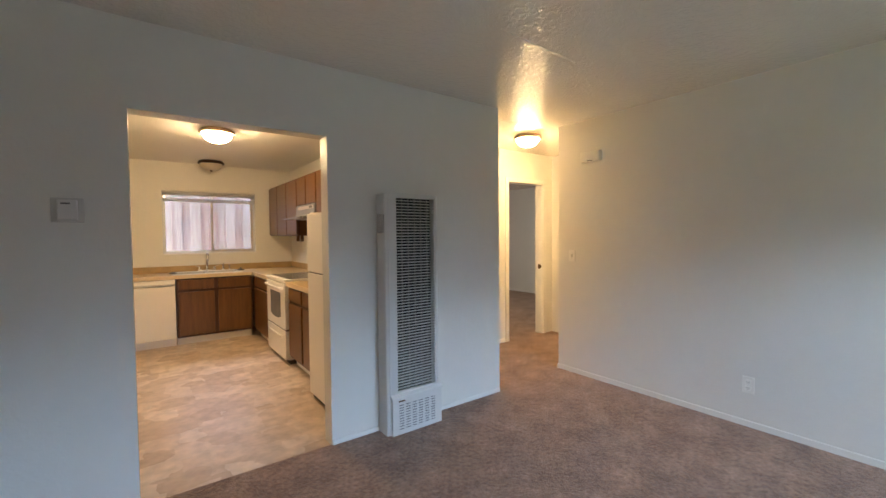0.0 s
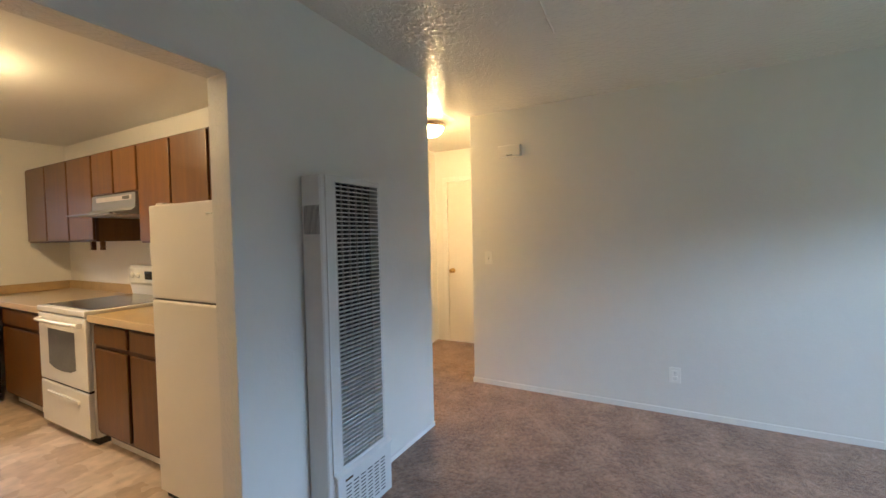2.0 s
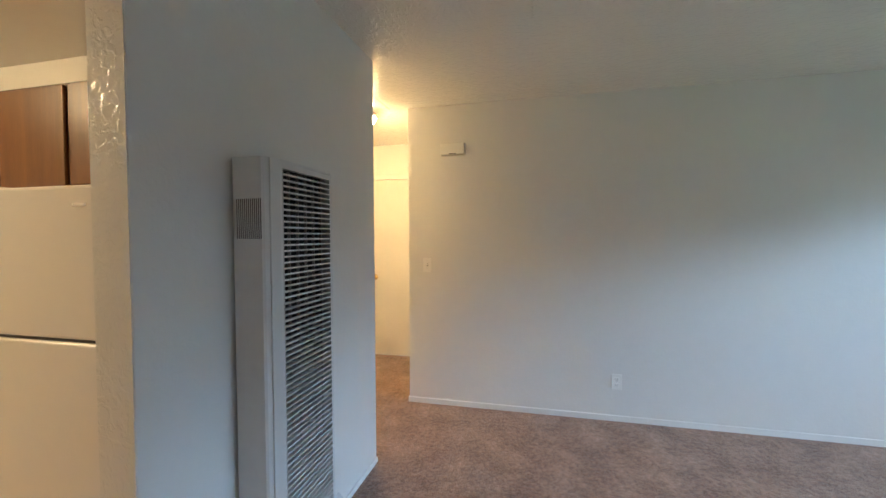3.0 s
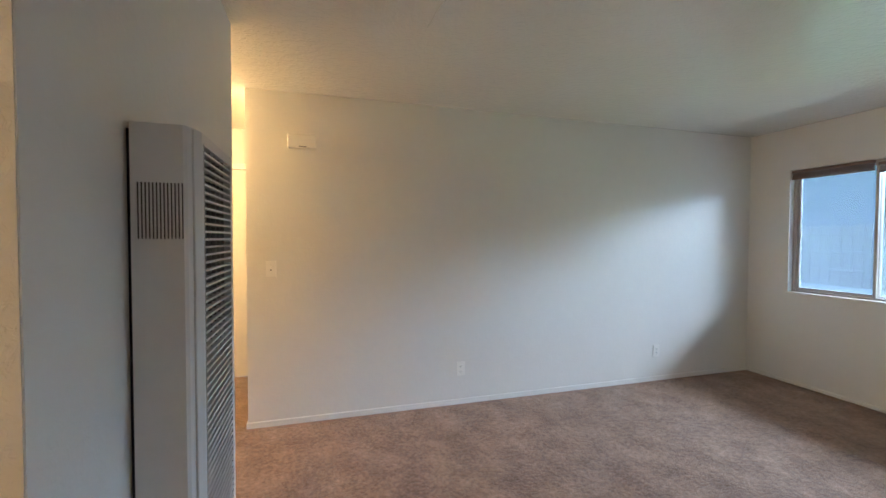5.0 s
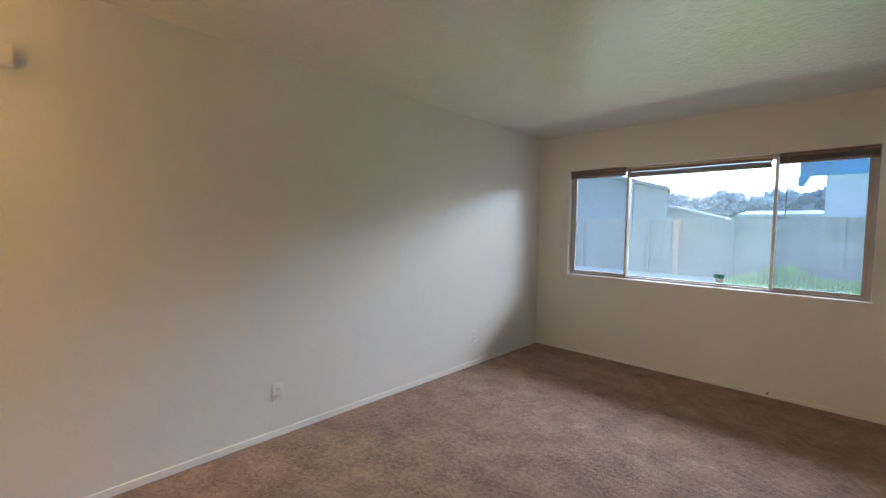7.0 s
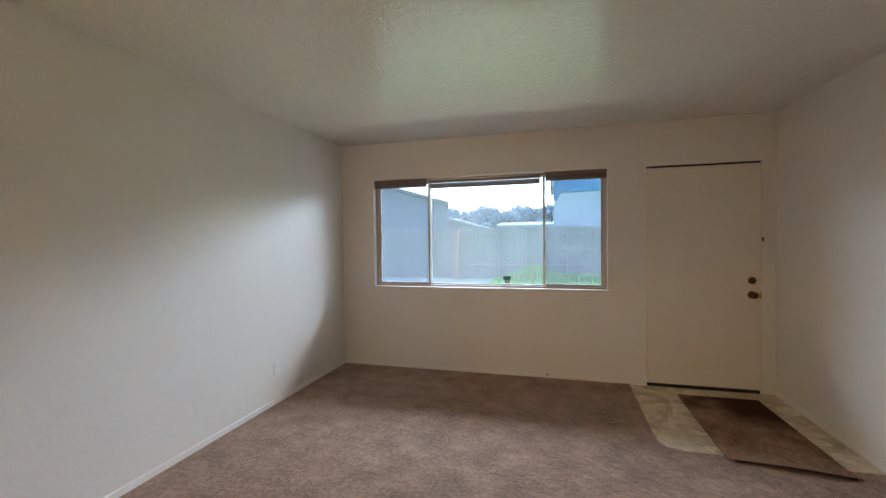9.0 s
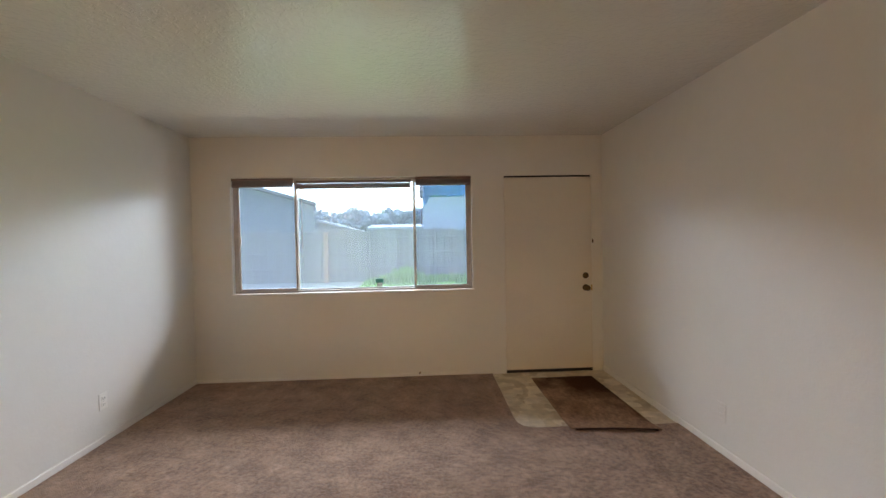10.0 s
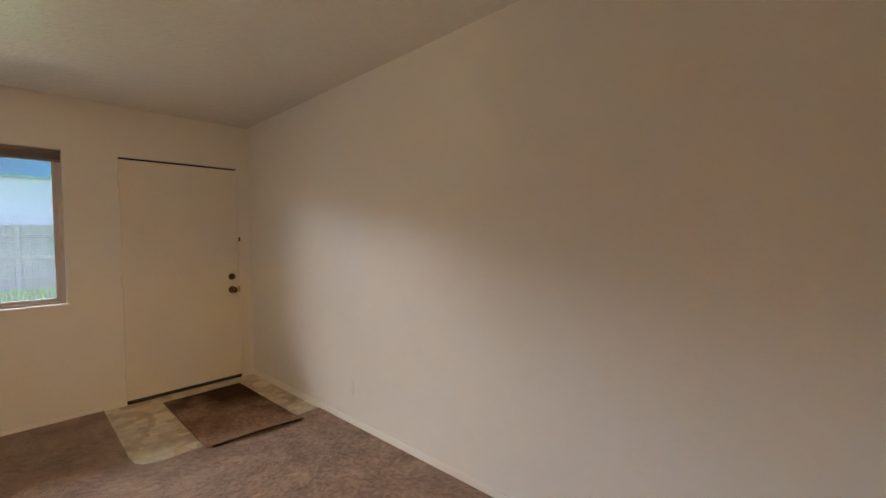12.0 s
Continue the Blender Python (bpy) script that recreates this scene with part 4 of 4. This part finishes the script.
part("cabinet", boxes((.065, .008, .02, .74, FRW - .008, FRH - .012), bevel=.006), APPL, fr)
part("freezer_door", boxes((0, 0, 1.074, .06, FRW, FRH), bevel=.012, seg=3), APPL, fr)
part("fridge_door", boxes((0, 0, .045, .06, FRW, 1.064), bevel=.012, seg=3), APPL, fr)
part("door_seal", boxes((.012, .01, 1.06, .06, FRW - .01, 1.08)), PLASTIC_D, fr, "dark gap between the doors")
part("kick_grille", boxes((.03, .01, .0, .065, FRW - .01, .044)), HEAT_D, fr, "dark kick grille")
part("maker_plate", boxes((-.003, .18, 1.488, .001, .235, 1.498), bevel=.001, seg=1), CHROME, fr, "small metal maker's plate")
part("top_hinge", boxes((.02, FRW - .10, FRH, .10, FRW - .03, FRH + .012), bevel=.003, seg=1), APPL, fr)


# wall units on the east wall
def wall_unit(label, y0, y1, z0, doors):
    """A hung cabinet whose face looks west."""
    t = thing("wall_cabinet", label, "wall cabinet", (UX, y0, z0), group="wall cabinets")
    w, h = y1 - y0, 2.10 - z0
    part("body", boxes((.02, .001, 0, KX - UX, w - .001, h)), WOOD_EDGE if z0 > 1.5 else WOOD, t)
    part("face_frame", boxes((0, .001, 0, .02, w - .001, h)), WOOD_EDGE, t)
    d = w / doors
    for k in range(doors):
        part("door", boxes((-.018, k * d + .012, .012, 0, (k + 1) * d - .012, h - .012), bevel=.006), WOOD, t)
    return t


wall_unit("dark brown wall cabinet with three doors by the window", 5.312, 6.70, 1.38, 3)
wall_unit("short brown wall cabinet over the range hood", 4.597, 5.31, 1.745, 2)
wall_unit("tall brown wall cabinet beside the range hood", 3.72, 4.595, 1.36, 2)
wall_unit("brown wall cabinet over the refrigerator", 2.80, 3.715, 1.62, 2)

HOODP = make_mat("hood_enamel", (0.17, 0.17, 0.17), 0.35, vary=0.05, scale=3)
hood = thing("range_hood", "grey under-cabinet range hood with a pale curved lip", "range hood", (1.66, 4.60, 1.575))
part("shell", bevelled(prism([(-.06, 0), (-.06, .012), (.08, .028), (.11, .055), (.11, .168), (KX - 1.662, .168), (KX - 1.662, 0)], 0, .685, "y"), .004), HOODP, hood)
part("control_strip", boxes((.106, .05, .115, .1105, .60, .15)), ALU, hood)
part("switch_panel", boxes((.104, .08, .12, .1085, .18, .145)), PLASTIC_D, hood)
part("lip", bevelled(prism([(0, 0), (.25, -.012), (.42, 0), (.42, .012), (0, .012)], -.035, -.018, "x"), .003), APPL_W, hood, "white curved lip")
part("filter", boxes((.10, .06, -.004, .42, .62, .002)), STEEL, hood)
for dy, lbl in ((0, "brown wooden paper towel bracket under the cabinet"), (.12, "brown wooden paper towel bracket under the cabinet")):
    tb = thing("towel_bracket", lbl, "bracket", (1.86, 5.36 + dy * 1.4, 1.38), group="towel brackets")
    part("arm", boxes((-.018, -.012, -.075, .018, .012, 0), bevel=.005), WOOD, tb)
    part("peg", lathe([(.012, -.022), (.012, .022)], 12, "y", (0, 0, -.055)), WOOD, tb)

# kitchen window
KX0, KX1, KZ0, KZ1 = .43, 1.60, 1.14, 2.015
kw = thing("window_2", "aluminium sliding kitchen window over the sink", "window", (0, KY, 0), kind="structure")
part("window_frame", merged(boxes((KX0, .06, KZ0, KX0 + .025, .13, KZ1), bevel=.003, seg=1), boxes((KX1 - .025, .06, KZ0, KX1, .13, KZ1), bevel=.003, seg=1),
                            boxes((KX0 + .025, .061, KZ0, KX1 - .025, .129, KZ0 + .022), bevel=.003, seg=1), boxes((KX0 + .025, .061, KZ1 - .022, KX1 - .025, .129, KZ1), bevel=.003, seg=1)), ALU_LT, kw)
sash("fixed_sash", KX0 + .025, 1.04, KZ0 + .022, KZ1 - .022, .11, .016, GLASS_K, kw, ALU_LT)
sash("sliding_sash", 1.015, KX1 - .025, KZ0 + .022, KZ1 - .022, .082, .030, GLASS_K, kw, ALU)
part("window_sill", boxes((KX0 - .01, -.012, KZ0 - .012, KX1 + .01, .06, KZ0 + .004), bevel=.004), TRIM, kw, "white painted sill edge")
raised_blind("window_blind", KX0 + .004, KX1 - .004, 2.010, KY + .035, 3, BLIND_K, "grey mini blind pulled up over the kitchen window")
kb = thing("lowered_slats", "bundle of grey blind slats hanging below its headrail", "blind", (0, KY + .035, 0))
for k in range(5):
    part("slat", boxes((KX0 + .01, -.012, 1.885 + k * .006, KX1 - .01, .012, 1.888 + k * .006)), BLIND_K, kb)
part("bottom_rail", boxes((KX0 + .008, -.013, 1.866, KX1 - .008, .013, 1.882), bevel=.003, seg=1), BLIND_K, kb)
for x in (.62, 1.02, 1.42):
    part("cord", tube([(x, 0, 1.882), (x, 0, 1.95)], .0015, 6), BLIND_K, kb)

# unseen window and area lamp, added only to light the bedroom
bw = thing("added_bedroom_window", "unseen aluminium window added to light the bedroom", "window", (0, 7.6, 0), kind="structure")
sash("fixed_sash", 3.2, 4.6, .9, 2.0, .08, .03, GLASS, bw, ALU_LT)
bl = bpy.data.lights.new("bedroom_fill_light", "AREA")
bl.shape, bl.size, bl.size_y, bl.energy, bl.color = "RECTANGLE", 1.3, 1.0, 2.0, (1.0, 0.95, 0.88)
new("bedroom_fill_light", bl).matrix_world = look((3.9, 7.66, 1.45), (4.6, 6.0, 1.3))


# ---- outside ----
GZ = -.06
solid("ground", boxes((-400, -400, -1.0, 400, 400, GZ)), GRASS, "rough green lawn with bare patches", "lawn", "structure")
rng = random.Random(5)
tuft = bmesh.new()
for _ in range(2600):
    x, y = rng.uniform(-4, 3.4), rng.uniform(-12.9, -7)
    a, h, w = rng.uniform(0, 6.3), rng.uniform(.05, .16), rng.uniform(.012, .03)
    lx, ly = rng.uniform(-.05, .05), rng.uniform(-.05, .05)
    v = [tuft.verts.new(p) for p in ((x - w * math.cos(a), y - w * math.sin(a), GZ), (x + w * math.cos(a), y + w * math.sin(a), GZ), (x + lx, y + ly, GZ + h))]
    tuft.faces.new(v)
for _ in range(3000):
    x, y = rng.triangular(-2.5, 3.3, 1.9), rng.uniform(-12.85, -12.2)
    a, h, w = rng.uniform(0, 6.3), rng.uniform(.12, .30) + rng.uniform(0, .5) * max(0, 1 - abs(x - 2.0) / .8), rng.uniform(.015, .035)
    v = [tuft.verts.new(p) for p in ((x - w * math.cos(a), y - w * math.sin(a), GZ), (x + w * math.cos(a), y + w * math.sin(a), GZ), (x + rng.uniform(-.1, .1), y + rng.uniform(-.1, .1), GZ + h))]
    tuft.faces.new(v)
rim_pts = [(3.45 + .25 * noise.noise(Vector((k * .7, 3.3, 0))), -12.99 + k * .6) for k in range(11)]
solid("soil_bed", prism(rim_pts + [(11.5, -6.99), (11.5, -12.99)], GZ - .02, GZ + .015), SOIL, "bare dry soil along the board fence", "soil", "structure")
solid("grass_tufts", tuft, GRASS, "tufts of long green grass along the fence", "grass", "stuff")


def board_fence(name, label, x0, x1, y, h, mat, out, post_mat, seed):
    """Upright boards on two rails; out is the side on which the rails lie."""
    r = random.Random(seed)
    t = thing(name, label, "fence", (0, y, GZ))
    meshes = [mesh_of("board", boxes((-.076, -.01, 0, .076, .01, h + d), bevel=.004, seg=1), mat) for d in (-.03, 0, .02, .035)]
    x = x0
    while x < x1:
        b = new("board", meshes[r.randrange(4)])
        b.parent = t
        b.matrix_basis = pose(x + r.uniform(-.004, .004), r.uniform(-.006, .006) + (.011 if len(t.children) % 2 else -.011), 0, 0, r.uniform(-.15, .15), 0)
        x += .1365
    for z in (.45, 1.0, 1.55):
        part("rail", boxes((x0, out * .015, z, x1, out * .055, z + .085), bevel=.006, seg=1), mat, t)
    x = x0 + 1.1
    while x < x1:
        part("post", boxes((x - .045, out * .055, 0, x + .045, out * .14, h + .05), bevel=.006, seg=1), post_mat, t)
        x += 2.4
    return t


board_fence("garden_fence", "weathered grey board fence across the lawn", -5.0, 12.0, -13.0, 1.86, FENCE, 1, FENCE, 3)
board_fence("kitchen_side_fence", "pinkish weathered board fence close outside the kitchen", -3.0, 5.0, 8.35, 2.35, FENCE_R, 1, FENCE_R, 4)
gp = thing("gate_post", "orange-brown wooden post in front of the fence", "post", (4.78, -12.7, GZ))
part("shaft", boxes((-.07, -.07, 0, .07, .07, 1.78), bevel=.01), POSTWOOD, gp)
part("cap", boxes((-.085, -.085, 1.78, .085, .085, 1.82), bevel=.01), POSTWOOD, gp)


def gable_house(name, label, x0, x1, y0, y1, eave, ridge, ridge_x, wall_mat, roof_mat, windows):
    """A house whose gable looks north; ridge runs along y."""
    t = thing(name, label, "house", (0, 0, GZ))
    part("wall", prism([(x0, 0), (x1, 0), (x1, eave), (ridge_x, ridge), (x0, eave)], y0, y1, "y"), wall_mat, t)
    for sgn, xe in ((-1, x0), (1, x1)):
        dx = xe + sgn * .10
        ze = eave - .10 * (ridge - eave) / max(.1, abs(xe - ridge_x))
        part("roof", prism([(ridge_x, ridge + .02), (dx, ze + .02), (dx, ze + .16), (ridge_x, ridge + .16)], y0 - .4, y1 + .4, "y"), roof_mat, t)
    z = .3
    while z < eave - .2:
        part("siding_board", boxes((x0, y1, z, x1, y1 + .018, z + .17)), wall_mat, t)
        z += .19
    for xa, za, xb, zb in windows:
        w = part("window", boxes((xa - .06, y1 + .018, za - .06, xb + .06, y1 + .05, zb + .06), bevel=.006, seg=1), TRIM, t)
        part("pane", boxes((xa, y1 + .05, za, xb, y1 + .056, zb)), OVENGLASS, w)
    return t


outbuilding = gable_house("neighbour_house", "grey board-sided outbuilding with a low gable roof", 6.55, 17.5, -24.0, -18.0, 3.24, 4.75, 12.0, SIDING, SHINGLE, ())
turn = radians(16)
outbuilding.matrix_basis = pose(6.55 - 6.55 * math.cos(turn) - 18 * math.sin(turn), -18 - 6.55 * math.sin(turn) + 18 * math.cos(turn), GZ, 0, 0, 16)


def long_house(name, label, x0, x1, y0, y1, eave, ridge, wall_mat, roof_mat, windows):
    """A low house whose ridge runs along x."""
    t = thing(name, label, "house", (0, 0, GZ))
    ym = (y0 + y1) / 2
    part("wall", prism([(y0, 0), (y1, 0), (y1, eave), (ym, ridge), (y0, eave)], x0, x1, "x"), wall_mat, t)
    for ye in (y0 - .4, y1 + .4):
        k = (ridge - eave) / (ym - y0)
        ze = ridge - abs(ye - ym) * k
        part("roof", prism([(ym, ridge + .02), (ye, ze + .02), (ye, ze + .18), (ym, ridge + .18)], x0 - .4, x1 + .4, "x"), roof_mat, t)
    for xa, za, xb, zb in windows:
        w = part("window", boxes((xa - .06, y1, za - .06, xb + .06, y1 + .04, zb + .06), bevel=.006, seg=1), TRIM, t)
        part("pane", boxes((xa, y1 + .04, za, xb, y1 + .046, zb)), OVENGLASS, w)
    return t


long_house("distant_house", "low house with a pale roof behind the fence", -1.6, 5.2, -36.0, -30.0, 2.42, 2.72, RUST, PALE_ROOF, ((0, 1.0, 1.4, 1.9), (2.6, 1.0, 4.0, 1.9)))
shed = thing("garden_shed", "grey lean-to shed with a sloping roof behind the fence", "shed", (0, 0, GZ))
part("wall", prism([(4.7, 0), (6.6, 0), (6.6, 2.52), (4.7, 2.0)], -20.5, -18.6, "y"), SIDING, shed)
part("roof", prism([(4.5, 1.97), (6.61, 2.55), (6.61, 2.63), (4.5, 2.05)], -20.7, -18.4, "y"), PALE_ROOF, shed)
for k in range(12):
    part("siding_board", boxes((4.7 + k * .15, -18.6, .1, 4.83 + k * .15, -18.585, 1.98 + k * .043)), SIDING, shed)

# pale wing across the lawn
wing = thing("stucco_house", "pale stucco house wing behind the fence", "house", (0, 0, GZ))
part("wall", boxes((-6.0, -16.0, 0, 1.30, -14.0, 3.2)), STUCCO, wing)
part("fascia", boxes((-6.2, -14.0, 3.2, 1.36, -13.9, 3.42), bevel=.01), PALE_ROOF, wing)
part("roof", prism([(-13.85, 3.40), (-15.0, 3.95), (-16.15, 3.40), (-16.15, 3.32), (-13.85, 3.32)], -6.3, 1.42, "x"), SHINGLE, wing)

# porch beam before the front door, hung from the eaves
porch = thing("porch_beam", "deep blue painted porch beam hung under the eaves", "beam", (0, -3.0, 0))
part("board", boxes((-1.05, -.045, 1.93, 1.30, .045, 2.14), bevel=.006, seg=1), BLUE, porch)
part("bracket", bevelled(prism([(1.22, 1.93), (1.31, 1.93), (1.31, 1.84), (1.27, 1.83)], -.04, .04, "y"), .004, 1), BLUE, porch, "small blue end bracket")
for xh in (-.95, 1.20):
    part("hanger", boxes((xh, -.035, 2.14, xh + .07, .035, 2.78)), BLUE, porch)


# trees behind the houses
def tree(x, y, h, spread, seed, label):
    r = random.Random(seed)
    t = thing("tree", label, "tree", (x, y, GZ), group="trees on the skyline")
    limbs = bmesh.new()
    segs = [tube([(0, 0, 0), (.05, .02, h * .25), (-.04, .05, h * .5), (0, 0, h * .75)], .16, 8)]
    for k in range(6):
        a, z = r.uniform(0, 6.3), h * r.uniform(.3, .6)
        segs.append(tube([(0, 0, z), (spread * .35 * math.cos(a), spread * .35 * math.sin(a), z + h * .12), (spread * .7 * math.cos(a), spread * .7 * math.sin(a), z + h * .25)], .05, 6))
    limbs.free()
    part("trunk", merged(*segs), BARK, t)
    verts, faces = [], []
    for _ in range(6500):
        a, u, v = r.uniform(0, 6.3), r.uniform(-1, 1), r.random() ** .45
        lump = 1 + .45 * noise.noise(Vector((math.cos(a) * 2 + seed, math.sin(a) * 2, u * 2.4)))
        rad = spread * v * lump * math.sqrt(max(0, 1 - u * u))
        c = Vector((rad * math.cos(a), rad * math.sin(a), h * .64 + h * .36 * u * v * lump))
        s = r.uniform(.16, .34)
        d1 = Vector((r.uniform(-1, 1), r.uniform(-1, 1), r.uniform(-1, 1))).normalized() * s
        d2 = d1.cross(Vector((r.uniform(-1, 1), r.uniform(-1, 1), r.uniform(-1, 1)))).normalized() * s * .6
        i = len(verts)
        verts += [c - d1, c + d2, c + d1, c - d2]
        faces.append((i, i + 1, i + 2, i + 3))
    me = bpy.data.meshes.new("crown")
    me.from_pydata([tuple(q) for q in verts], [], faces)
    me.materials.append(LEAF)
    cr = new("crown", me)
    cr.parent = t


for k in range(15):
    rr_ = random.Random(40 + k)
    tree(-16 + k * 2.7 + rr_.uniform(-.8, .8), -56 + rr_.uniform(-5, 5), rr_.uniform(5.2, 6.8), rr_.uniform(2.2, 3.2), 100 + k, "skyline tree behind the houses, distance haze put into its leaf colour")
